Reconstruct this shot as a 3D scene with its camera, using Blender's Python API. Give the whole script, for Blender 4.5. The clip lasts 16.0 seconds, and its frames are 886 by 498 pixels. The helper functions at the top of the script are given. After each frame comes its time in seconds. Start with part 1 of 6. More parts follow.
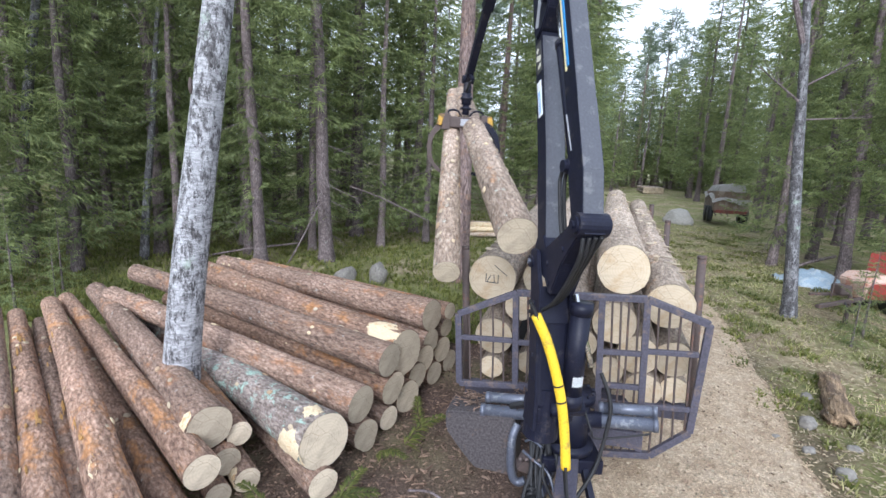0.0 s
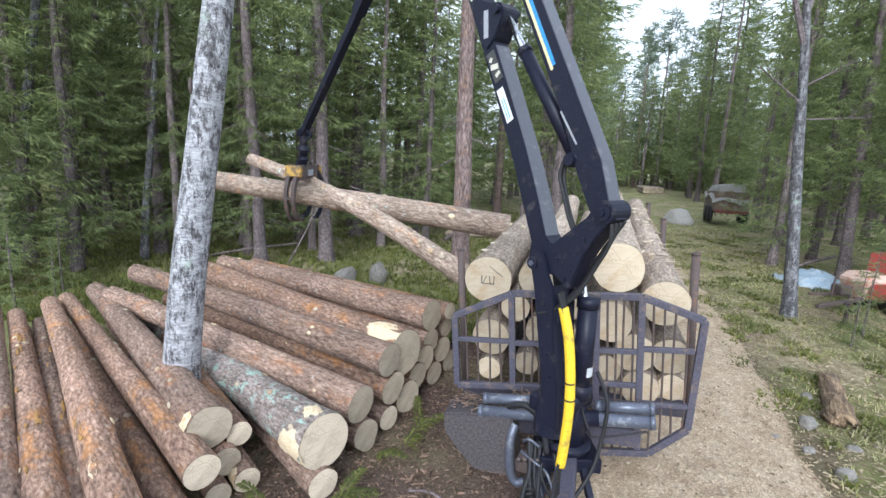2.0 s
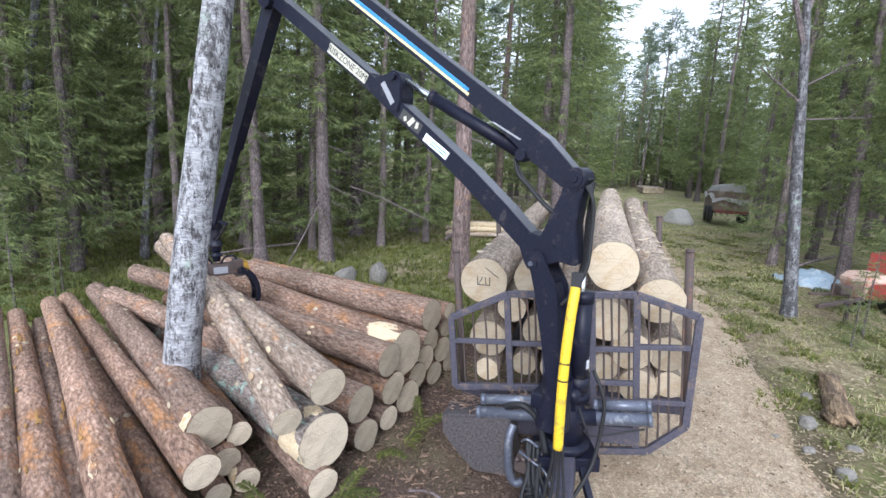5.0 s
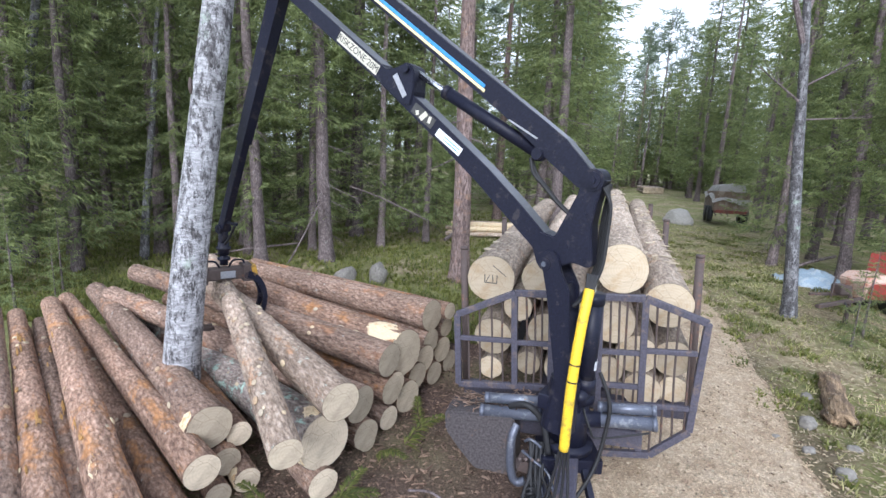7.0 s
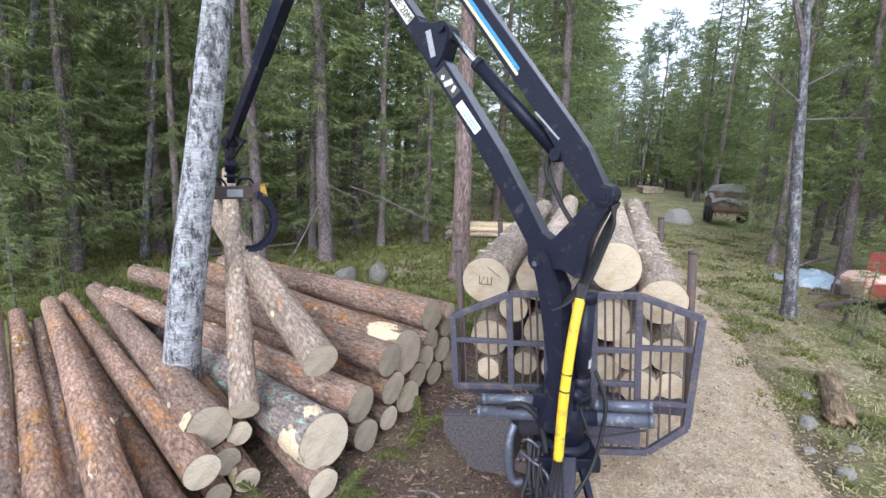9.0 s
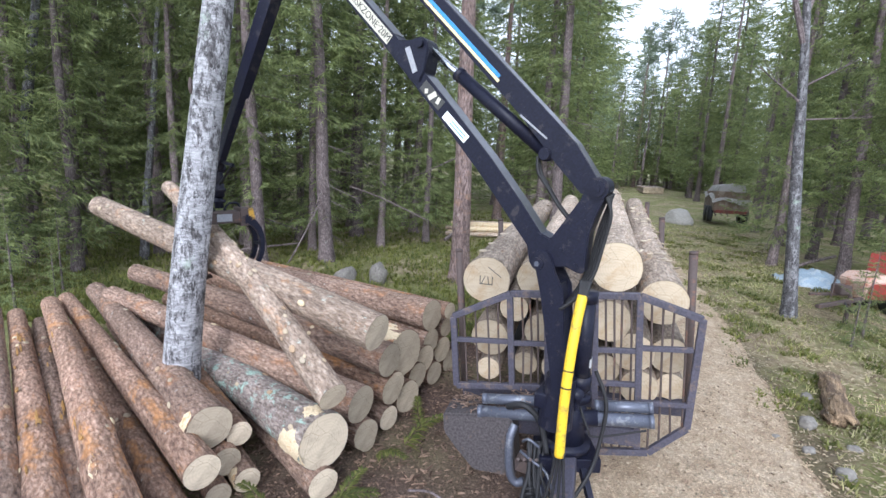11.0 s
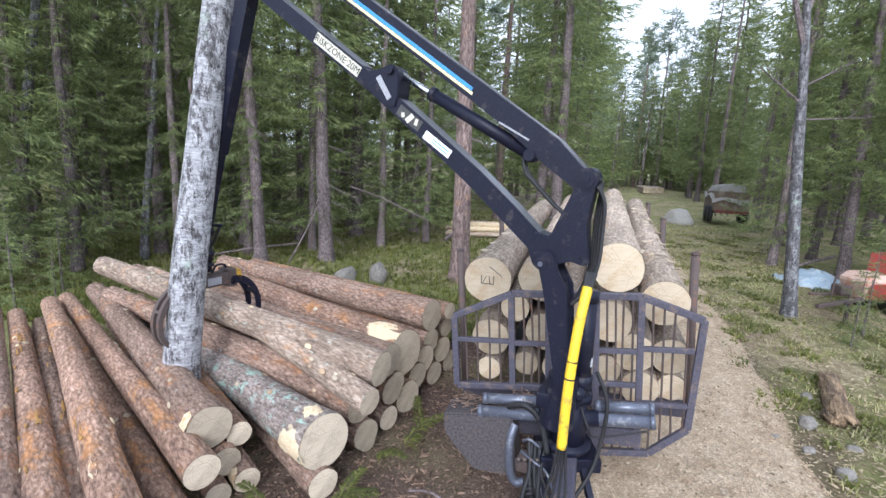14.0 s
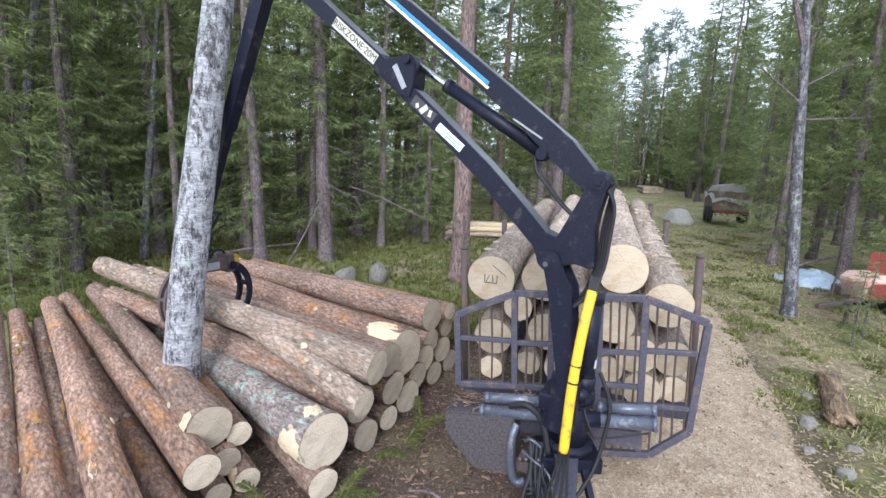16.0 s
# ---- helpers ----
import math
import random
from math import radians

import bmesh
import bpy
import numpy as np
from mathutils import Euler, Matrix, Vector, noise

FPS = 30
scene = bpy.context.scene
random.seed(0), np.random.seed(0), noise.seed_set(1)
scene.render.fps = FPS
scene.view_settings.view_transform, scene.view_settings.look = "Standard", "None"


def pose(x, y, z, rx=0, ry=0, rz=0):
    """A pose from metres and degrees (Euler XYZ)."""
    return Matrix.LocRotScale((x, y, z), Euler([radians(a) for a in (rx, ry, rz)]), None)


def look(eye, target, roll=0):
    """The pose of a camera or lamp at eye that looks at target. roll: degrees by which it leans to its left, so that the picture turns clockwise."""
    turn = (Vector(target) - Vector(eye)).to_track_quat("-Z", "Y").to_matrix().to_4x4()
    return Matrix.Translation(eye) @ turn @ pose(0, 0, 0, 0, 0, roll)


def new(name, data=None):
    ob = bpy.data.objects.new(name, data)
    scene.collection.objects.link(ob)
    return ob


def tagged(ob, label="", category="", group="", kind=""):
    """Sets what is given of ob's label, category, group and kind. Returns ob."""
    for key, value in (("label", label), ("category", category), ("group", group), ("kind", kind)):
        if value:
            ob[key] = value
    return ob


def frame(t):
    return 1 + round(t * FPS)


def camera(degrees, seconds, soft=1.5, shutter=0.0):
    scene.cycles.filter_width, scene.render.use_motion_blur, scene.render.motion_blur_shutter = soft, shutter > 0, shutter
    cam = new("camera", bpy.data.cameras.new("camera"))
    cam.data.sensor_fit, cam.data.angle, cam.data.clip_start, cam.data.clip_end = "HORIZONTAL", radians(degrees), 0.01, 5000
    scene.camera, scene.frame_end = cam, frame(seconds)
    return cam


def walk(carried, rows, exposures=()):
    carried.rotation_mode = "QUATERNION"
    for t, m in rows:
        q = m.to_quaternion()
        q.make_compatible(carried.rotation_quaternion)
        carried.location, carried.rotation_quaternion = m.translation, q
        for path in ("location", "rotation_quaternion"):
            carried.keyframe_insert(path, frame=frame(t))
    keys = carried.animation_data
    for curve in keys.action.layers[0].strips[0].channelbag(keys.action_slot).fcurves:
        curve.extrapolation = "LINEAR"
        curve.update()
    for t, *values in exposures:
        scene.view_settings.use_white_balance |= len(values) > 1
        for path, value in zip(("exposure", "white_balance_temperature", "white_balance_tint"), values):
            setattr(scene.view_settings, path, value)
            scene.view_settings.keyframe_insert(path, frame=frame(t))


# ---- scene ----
# camera on the back of the tractor cab, standing still
cam = camera(84, 16.0, shutter=0.5)
AIM = (0, 10, 3.0 - 10 * math.tan(radians(11.0)))
EYE = look((0, 0, 3.0), AIM, 3)
walk(cam, [(0.0, EYE), (16.0, EYE)], exposures=[(0.0, 0.72, 5630, 11), (1.0, 0.72, 5630, 10.5), (2.0, 0.72, 5630, 8.5), (2.8, 0.72, 5630, 6.5), (3.6, 0.72, 5630, 6.5), (4.2, 0.72, 5630, 10), (6.3, 0.73, 5630, 12), (16.0, 0.73, 5630, 12.5)])

# the loaded trailer leans with the cross fall of the track
LEAN = EYE @ look((0, 0, 3.0), AIM, -2).inverted()
TRAILER = LEAN @ pose(1.12, 4.12, 0, 0, 0, -17.5)
PILLAR = pose(0.714, 3.55, 0)

# ---- light: bright overcast day ----
world = bpy.data.worlds.new("overcast_sky")
scene.world = world
world.use_nodes = True
wn = world.node_tree.nodes
wl = world.node_tree.links
sky = wn.new("ShaderNodeTexSky")
sky.sky_type, sky.sun_disc = "NISHITA", False
sky.sun_elevation, sky.sun_rotation = radians(31), radians(192)
sky.dust_density, sky.air_density, sky.ozone_density = 4.0, 1.0, 1.0
cloud = wn.new("ShaderNodeHueSaturation")
cloud.inputs["Saturation"].default_value = 0.35
wl.new(sky.outputs["Color"], cloud.inputs["Color"])
veil = wn.new("ShaderNodeMix")
veil.data_type = "RGBA"
veil.inputs[0].default_value = 0.7
veil.inputs[7].default_value = (6.6, 6.9, 7.3, 1)
wl.new(cloud.outputs["Color"], veil.inputs[6])
wl.new(veil.outputs[2], wn["Background"].inputs["Color"])
wn["Background"].inputs["Strength"].default_value = 0.165
sun = new("sun", bpy.data.lights.new("sun", "SUN"))
sun.data.energy, sun.data.angle, sun.data.color = 1.85, radians(25), (1.0, 0.97, 0.92)
sun.matrix_world = look((0, 0, 0), (0.17, 0.84, -0.52))


# ---- materials ----
def material(name, rough=0.7, metal=0.0):
    m = bpy.data.materials.new(name)
    m.use_nodes = True
    b = m.node_tree.nodes["Principled BSDF"]
    b.inputs["Roughness"].default_value, b.inputs["Metallic"].default_value = rough, metal
    return m, m.node_tree.nodes, m.node_tree.links, b


def texture(n, l, kind, scale, stretch=(1, 1, 1), coord="Object", **values):
    c = n.new("ShaderNodeTexCoord")
    mp = n.new("ShaderNodeMapping")
    mp.inputs["Scale"].default_value = stretch
    l.new(c.outputs[coord], mp.inputs["Vector"])
    t = n.new(kind)
    t.inputs["Scale"].default_value = scale
    for key, value in values.items():
        t.inputs[key].default_value = value
    l.new(mp.outputs["Vector"], t.inputs["Vector"])
    return t


def ramp(n, l, source, stops):
    r = n.new("ShaderNodeValToRGB")
    el = r.color_ramp.elements
    el[0].position, el[0].color = stops[0][0], (*stops[0][1], 1)
    el[1].position, el[1].color = stops[-1][0], (*stops[-1][1], 1)
    for p, c in stops[1:-1]:
        el.new(p).color = (*c, 1)
    l.new(source, r.inputs["Fac"])
    return r.outputs["Color"]


def mix(n, l, fac, a, b, mode="MIX"):
    m = n.new("ShaderNodeMix")
    m.data_type, m.blend_type = "RGBA", mode
    for sock, v in ((m.inputs[0], fac), (m.inputs[6], a), (m.inputs[7], b)):
        if isinstance(v, (int, float)):
            sock.default_value = v
        elif isinstance(v, tuple):
            sock.default_value = (*v, 1)
        else:
            l.new(v, sock)
    return m.outputs[2]


def bump(n, l, b, height, strength, distance):
    k = n.new("ShaderNodeBump")
    k.inputs["Strength"].default_value, k.inputs["Distance"].default_value = strength, distance
    l.new(height, k.inputs["Height"])
    l.new(k.outputs["Normal"], b.inputs["Normal"])


def bark(name, dark, mid, light, patch, patch_at, stretch=(0.4, 1, 1), grain=26, depth=0.018, lichen=(0.33, 0.38, 0.32), lichen_at=0.62):
    m, n, l, b = material(name, 0.9)
    fine = texture(n, l, "ShaderNodeTexNoise", grain * 1.5, stretch, Detail=10.0, Roughness=0.78, Distortion=0.25)
    plates = texture(n, l, "ShaderNodeTexVoronoi", grain * 1.25, stretch, Randomness=1.0)
    big = texture(n, l, "ShaderNodeTexNoise", 4.5, (0.5, 1, 1), Detail=9.0, Roughness=0.75, Distortion=0.3)
    tone = texture(n, l, "ShaderNodeTexNoise", 1.3, (0.6, 1, 1), Detail=4.0, Roughness=0.6)
    spots = texture(n, l, "ShaderNodeTexNoise", 9.0, (0.7, 1, 1), Detail=9.0, Roughness=0.75, Distortion=0.4)
    base = ramp(n, l, fine.outputs["Fac"], [(0.36, dark), (0.49, mid), (0.62, light)])
    cracks = ramp(n, l, plates.outputs["Distance"], [(0.0, (1.25, 1.2, 1.15)), (0.4, (0.95, 0.95, 0.95)), (0.7, (0.35, 0.32, 0.3))])
    base = mix(n, l, 0.38, base, cracks, "MULTIPLY")
    strip = texture(n, l, "ShaderNodeTexNoise", 16, (stretch[0] * 0.3, stretch[1], stretch[2] if stretch[0] < 1 else stretch[2] * 0.5), Detail=8.0, Roughness=0.7)
    base = mix(n, l, 0.55, base, ramp(n, l, strip.outputs["Fac"], [(0.34, (0.6, 0.55, 0.52)), (0.5, (1, 1, 1)), (0.66, (1.35, 1.3, 1.25))]), "MULTIPLY")
    scales = texture(n, l, "ShaderNodeTexVoronoi", grain * 0.62, stretch, Randomness=1.0)
    one = n.new("ShaderNodeSeparateColor")
    l.new(scales.outputs["Color"], one.inputs["Color"])
    base = mix(n, l, 0.26, base, ramp(n, l, one.outputs["Red"], [(0.0, (0.5, 0.46, 0.48)), (0.2, (0.85, 0.82, 0.84)), (0.72, (1.0, 0.98, 0.98)), (0.78, (1.25, 1.22, 1.22)), (1.0, (1.5, 1.46, 1.46))]), "MULTIPLY")
    base = mix(n, l, 0.7, base, ramp(n, l, tone.outputs["Fac"], [(0.3, (0.62, 0.6, 0.6)), (0.5, (1, 1, 1)), (0.7, (1.35, 1.35, 1.4))]), "MULTIPLY")
    flake = ramp(n, l, big.outputs["Fac"], [(patch_at, (0, 0, 0)), (patch_at + 0.09, (0.75, 0.75, 0.75))])
    base = mix(n, l, flake, base, mix(n, l, 0.6, patch, cracks, "MULTIPLY"))
    moss = ramp(n, l, spots.outputs["Fac"], [(lichen_at, (0, 0, 0)), (lichen_at + 0.06, (0.85, 0.85, 0.85))])
    base = mix(n, l, moss, base, lichen)
    info = n.new("ShaderNodeObjectInfo")
    hsv = n.new("ShaderNodeHueSaturation")
    mr = n.new("ShaderNodeMapRange")
    mr.inputs["To Min"].default_value, mr.inputs["To Max"].default_value = 0.8, 1.3
    l.new(info.outputs["Random"], mr.inputs["Value"])
    l.new(mr.outputs["Result"], hsv.inputs["Value"])
    l.new(base, hsv.inputs["Color"])
    l.new(hsv.outputs["Color"], b.inputs["Base Color"])
    height = mix(n, l, 0.45, fine.outputs["Fac"], plates.outputs["Distance"])
    bump(n, l, b, height, 1.0, depth * 1.6)
    return m


BARK_OLD = bark("weathered_spruce_bark", (0.06, 0.04, 0.034), (0.255, 0.168, 0.122), (0.415, 0.315, 0.25), (0.34, 0.165, 0.08), 0.545, lichen=(0.44, 0.45, 0.42))
BARK_RED = bark("reddish_spruce_bark", (0.065, 0.040, 0.03), (0.265, 0.163, 0.112), (0.42, 0.30, 0.225), (0.44, 0.205, 0.07), 0.535, lichen=(0.46, 0.44, 0.38), lichen_at=0.64)
BARK_PALE = bark("pale_scaly_spruce_bark", (0.14, 0.105, 0.08), (0.34, 0.275, 0.21), (0.50, 0.43, 0.355), (0.42, 0.26, 0.15), 0.57, lichen=(0.47, 0.5, 0.44), lichen_at=0.63)
BARK_GREY = bark("grey_brown_spruce_bark", (0.10, 0.075, 0.06), (0.28, 0.212, 0.158), (0.42, 0.35, 0.285), (0.40, 0.21, 0.10), 0.58, lichen=(0.40, 0.44, 0.38), lichen_at=0.6)
BARK_GREEN = bark("lichen_covered_bark", (0.07, 0.055, 0.05), (0.24, 0.195, 0.17), (0.40, 0.36, 0.325), (0.25, 0.15, 0.1), 0.6, lichen=(0.33, 0.47, 0.4), lichen_at=0.54)
BARK_TRUNK = bark("standing_spruce_bark", (0.05, 0.038, 0.038), (0.15, 0.12, 0.118), (0.27, 0.235, 0.235), (0.2, 0.145, 0.125), 0.57, (1, 1, 0.4), 24)
BARK_PINE = bark("standing_pine_bark", (0.055, 0.04, 0.036), (0.19, 0.138, 0.125), (0.31, 0.245, 0.228), (0.30, 0.185, 0.13), 0.53, (1, 1, 0.3), 18, 0.03)


def birch_bark(name, limit, shade):
    m, n, l, b = material(name, 0.75)
    peel = texture(n, l, "ShaderNodeTexNoise", 13, (0.7, 0.7, 3.4), Detail=9.0, Roughness=0.78, Distortion=0.2)
    blotch = texture(n, l, "ShaderNodeTexNoise", 9.0, (1.3, 1.3, 0.55), Detail=14.0, Roughness=0.86, Distortion=0.15)
    fine = texture(n, l, "ShaderNodeTexNoise", 45, (1, 1, 0.6), Detail=5.0)
    white = ramp(n, l, peel.outputs["Fac"], [(0.3, (0.14 * shade, 0.135 * shade, 0.14 * shade)), (0.45, (0.32 * shade, 0.32 * shade, 0.34 * shade)), (0.62, (0.62 * shade, 0.62 * shade, 0.65 * shade))])
    dark = ramp(n, l, fine.outputs["Fac"], [(0.35, (0.02, 0.018, 0.02)), (0.65, (0.10, 0.095, 0.10))])
    where = ramp(n, l, blotch.outputs["Fac"], [(limit, (0, 0, 0)), (limit + 0.06, (1, 1, 1))])
    base = mix(n, l, where, white, dark)
    lich = texture(n, l, "ShaderNodeTexNoise", 3.1, Detail=6.0, Roughness=0.7)
    base = mix(n, l, ramp(n, l, lich.outputs["Fac"], [(0.62, (0, 0, 0)), (0.7, (0.7, 0.7, 0.7))]), base, (0.3, 0.38, 0.31))
    l.new(base, b.inputs["Base Color"])
    bump(n, l, b, mix(n, l, 0.5, peel.outputs["Fac"], blotch.outputs["Fac"]), 0.7, 0.02)
    return m


BIRCH = birch_bark("birch_bark", 0.488, 0.86)
BIRCH_DARK = birch_bark("old_grey_birch_bark", 0.448, 0.52)


def cut_wood(name, pale, ringed, dirt):
    m, n, l, b = material(name, 0.8)
    ring = texture(n, l, "ShaderNodeTexWave", 13.0, Distortion=3.0, Detail=3.0)
    ring.wave_type, ring.rings_direction = "RINGS", "X"
    stain = texture(n, l, "ShaderNodeTexNoise", 6, Detail=8.0, Roughness=0.75)
    saw = texture(n, l, "ShaderNodeTexNoise", 40, (1, 0.15, 1), Detail=6.0)
    crack = texture(n, l, "ShaderNodeTexVoronoi", 5.0, (0.1, 1, 1))
    crack.feature = "DISTANCE_TO_EDGE"
    col = mix(n, l, 0.2, pale, ramp(n, l, ring.outputs["Fac"], [(0.2, ringed), (0.9, pale)]))
    col = mix(n, l, ramp(n, l, stain.outputs["Fac"], [(0.48, (0, 0, 0)), (0.7, (0.8, 0.8, 0.8))]), col, dirt)
    col = mix(n, l, 0.28, col, ramp(n, l, saw.outputs["Fac"], [(0.3, (0.65, 0.65, 0.65)), (0.6, (1.06, 1.06, 1.06))]), "MULTIPLY")
    col = mix(n, l, 0.45, col, ramp(n, l, crack.outputs["Distance"], [(0.004, (0.45, 0.4, 0.35)), (0.012, (1, 1, 1))]), "MULTIPLY")
    info = n.new("ShaderNodeObjectInfo")
    hsv = n.new("ShaderNodeHueSaturation")
    mr = n.new("ShaderNodeMapRange")
    mr.inputs["To Min"].default_value, mr.inputs["To Max"].default_value = 0.68, 1.1
    l.new(info.outputs["Random"], mr.inputs["Value"])
    l.new(mr.outputs["Result"], hsv.inputs["Value"])
    l.new(col, hsv.inputs["Color"])
    l.new(hsv.outputs["Color"], b.inputs["Base Color"])
    bump(n, l, b, saw.outputs["Fac"], 0.4, 0.006)
    return m


CUT_OLD = cut_wood("dried_cut_wood", (0.56, 0.475, 0.355), (0.39, 0.32, 0.235), (0.34, 0.28, 0.21))
CUT_FRESH = cut_wood("fresh_cut_wood", (0.55, 0.46, 0.335), (0.43, 0.33, 0.21), (0.40, 0.27, 0.14))


def painted(name, colour, rough=0.4, metal=0.0, worn=(0.16, 0.13, 0.11), wear=0.66, scale=6.0, spread=0.16, relief=0.05, gloss=0.5, chips=0.0):
    m, n, l, b = material(name, rough, metal)
    b.inputs["Specular IOR Level"].default_value = gloss
    t = texture(n, l, "ShaderNodeTexNoise", scale, Detail=8.0, Roughness=0.72)
    f = texture(n, l, "ShaderNodeTexNoise", scale * 7, Detail=4.0)
    lo = tuple(v * (1 - spread) for v in colour)
    hi = tuple(min(1, v * (1 + spread)) for v in colour)
    col = ramp(n, l, f.outputs["Fac"], [(0.3, lo), (0.7, hi)])
    col = mix(n, l, ramp(n, l, t.outputs["Fac"], [(wear, (0, 0, 0)), (wear + 0.07, (0.8, 0.8, 0.8))]), col, worn)
    if chips:
        c = texture(n, l, "ShaderNodeTexNoise", 38, (0.35, 1, 1), Detail=10.0, Roughness=0.8, Distortion=0.6)
        col = mix(n, l, ramp(n, l, c.outputs["Fac"], [(chips, (0, 0, 0)), (chips + 0.05, (0.8, 0.8, 0.8))]), col, (0.26, 0.26, 0.28))
    l.new(col, b.inputs["Base Color"])
    rr = n.new("ShaderNodeMapRange")
    rr.inputs["To Min"].default_value, rr.inputs["To Max"].default_value = max(0.08, rough - 0.15), min(1, rough + 0.25)
    l.new(t.outputs["Fac"], rr.inputs["Value"])
    l.new(rr.outputs["Result"], b.inputs["Roughness"])
    bump(n, l, b, f.outputs["Fac"], relief, 0.004)
    return m


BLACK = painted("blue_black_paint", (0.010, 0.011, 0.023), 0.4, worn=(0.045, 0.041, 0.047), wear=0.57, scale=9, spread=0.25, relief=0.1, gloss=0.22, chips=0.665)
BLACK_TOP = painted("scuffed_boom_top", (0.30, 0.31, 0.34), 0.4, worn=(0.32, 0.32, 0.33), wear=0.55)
# the boom paint again, paler and glossier: the sky's sheen on upper faces
SHEEN_STRIP = painted("scuffed_boom_top_sheen", (0.05, 0.052, 0.066), 0.3, worn=(0.12, 0.12, 0.13), wear=0.56, scale=9, spread=0.2, gloss=0.85, chips=0.66)
GREY = painted("worn_grey_steel_paint", (0.07, 0.066, 0.088), 0.5, worn=(0.15, 0.115, 0.10), wear=0.55, scale=9, spread=0.3, relief=0.12, gloss=0.3, chips=0.66)
RUSTY = painted("rusty_brown_steel", (0.075, 0.055, 0.05), 0.7, worn=(0.16, 0.08, 0.05), wear=0.56)
TUBE = painted("grey_blue_cylinder_paint", (0.105, 0.115, 0.15), 0.32, 0.3, worn=(0.26, 0.27, 0.29), wear=0.56, scale=11, chips=0.62)
CHROME = painted("chromed_rod", (0.75, 0.76, 0.78), 0.14, 1.0, worn=(0.6, 0.6, 0.6), wear=0.75)
RUBBER = painted("black_rubber_hose", (0.012, 0.012, 0.014), 0.6, worn=(0.07, 0.07, 0.07), wear=0.7)
YELLOW = painted("yellow_hose_sleeve", (0.70, 0.47, 0.02), 0.5, worn=(0.30, 0.21, 0.05), wear=0.56, scale=9)
GRAPPLE_YELLOW = painted("worn_yellow_paint", (0.45, 0.26, 0.03), 0.5, worn=(0.07, 0.05, 0.04), wear=0.47, scale=14)
DIRTY = painted("muddy_grey_plate", (0.07, 0.062, 0.064), 0.85, worn=(0.125, 0.088, 0.068), wear=0.58, scale=7, spread=0.4, relief=0.3, gloss=0.2)
WHITE = painted("white_sticker", (0.72, 0.74, 0.76), 0.45, worn=(0.45, 0.43, 0.4), wear=0.6, scale=20)
CREAM = painted("cream_sticker", (0.55, 0.53, 0.44), 0.5, worn=(0.2, 0.18, 0.15), wear=0.58, scale=25)
BLUE = painted("blue_stripe", (0.05, 0.25, 0.55), 0.4, worn=(0.1, 0.2, 0.3), wear=0.7)
PALE_YELLOW = painted("pale_yellow_stripe", (0.75, 0.65, 0.35), 0.4, wear=0.75)
INK = painted("dark_print", (0.05, 0.05, 0.05), 0.6, wear=0.8)
RED = painted("faded_red_paint", (0.27, 0.04, 0.03), 0.55, worn=(0.17, 0.07, 0.05), wear=0.52, scale=5)
RUSTY_RED = painted("rusted_red_paint", (0.15, 0.04, 0.03), 0.75, worn=(0.10, 0.055, 0.04), wear=0.48, scale=5)
FADED = painted("sun_bleached_pink_paint", (0.5, 0.36, 0.29), 0.6, worn=(0.42, 0.17, 0.11), wear=0.52, scale=5)
TARP_BLUE = painted("pale_blue_tarpaulin", (0.27, 0.34, 0.41), 0.45, worn=(0.42, 0.47, 0.5), wear=0.52, scale=5)
TARP_GREY = painted("grey_plastic_sheet", (0.26, 0.245, 0.23), 0.4, worn=(0.6, 0.59, 0.58), wear=0.55, scale=2.2)
STONE = painted("grey_granite", (0.19, 0.175, 0.155), 0.9, spread=0.35, relief=0.3, worn=(0.18, 0.19, 0.12), wear=0.6, scale=4)
BOARDS = painted("weathered_brown_boards", (0.16, 0.115, 0.085), 0.85, spread=0.35, worn=(0.26, 0.22, 0.19), wear=0.52, scale=3, relief=0.2)
PALE_STONE = painted("pale_granite", (0.33, 0.315, 0.29), 0.9, spread=0.3, relief=0.3, worn=(0.28, 0.28, 0.22), wear=0.6, scale=3)
KNOT = painted("knot_wood", (0.42, 0.30, 0.19), 0.8, worn=(0.2, 0.13, 0.08), wear=0.5, scale=30)
TORN = painted("torn_orange_inner_bark", (0.46, 0.27, 0.09), 0.85, worn=(0.22, 0.12, 0.06), wear=0.52, scale=22, spread=0.35, relief=0.3)
PEELED = painted("peeled_split_wood", (0.60, 0.485, 0.32), 0.8, worn=(0.45, 0.25, 0.1), wear=0.56, scale=9)


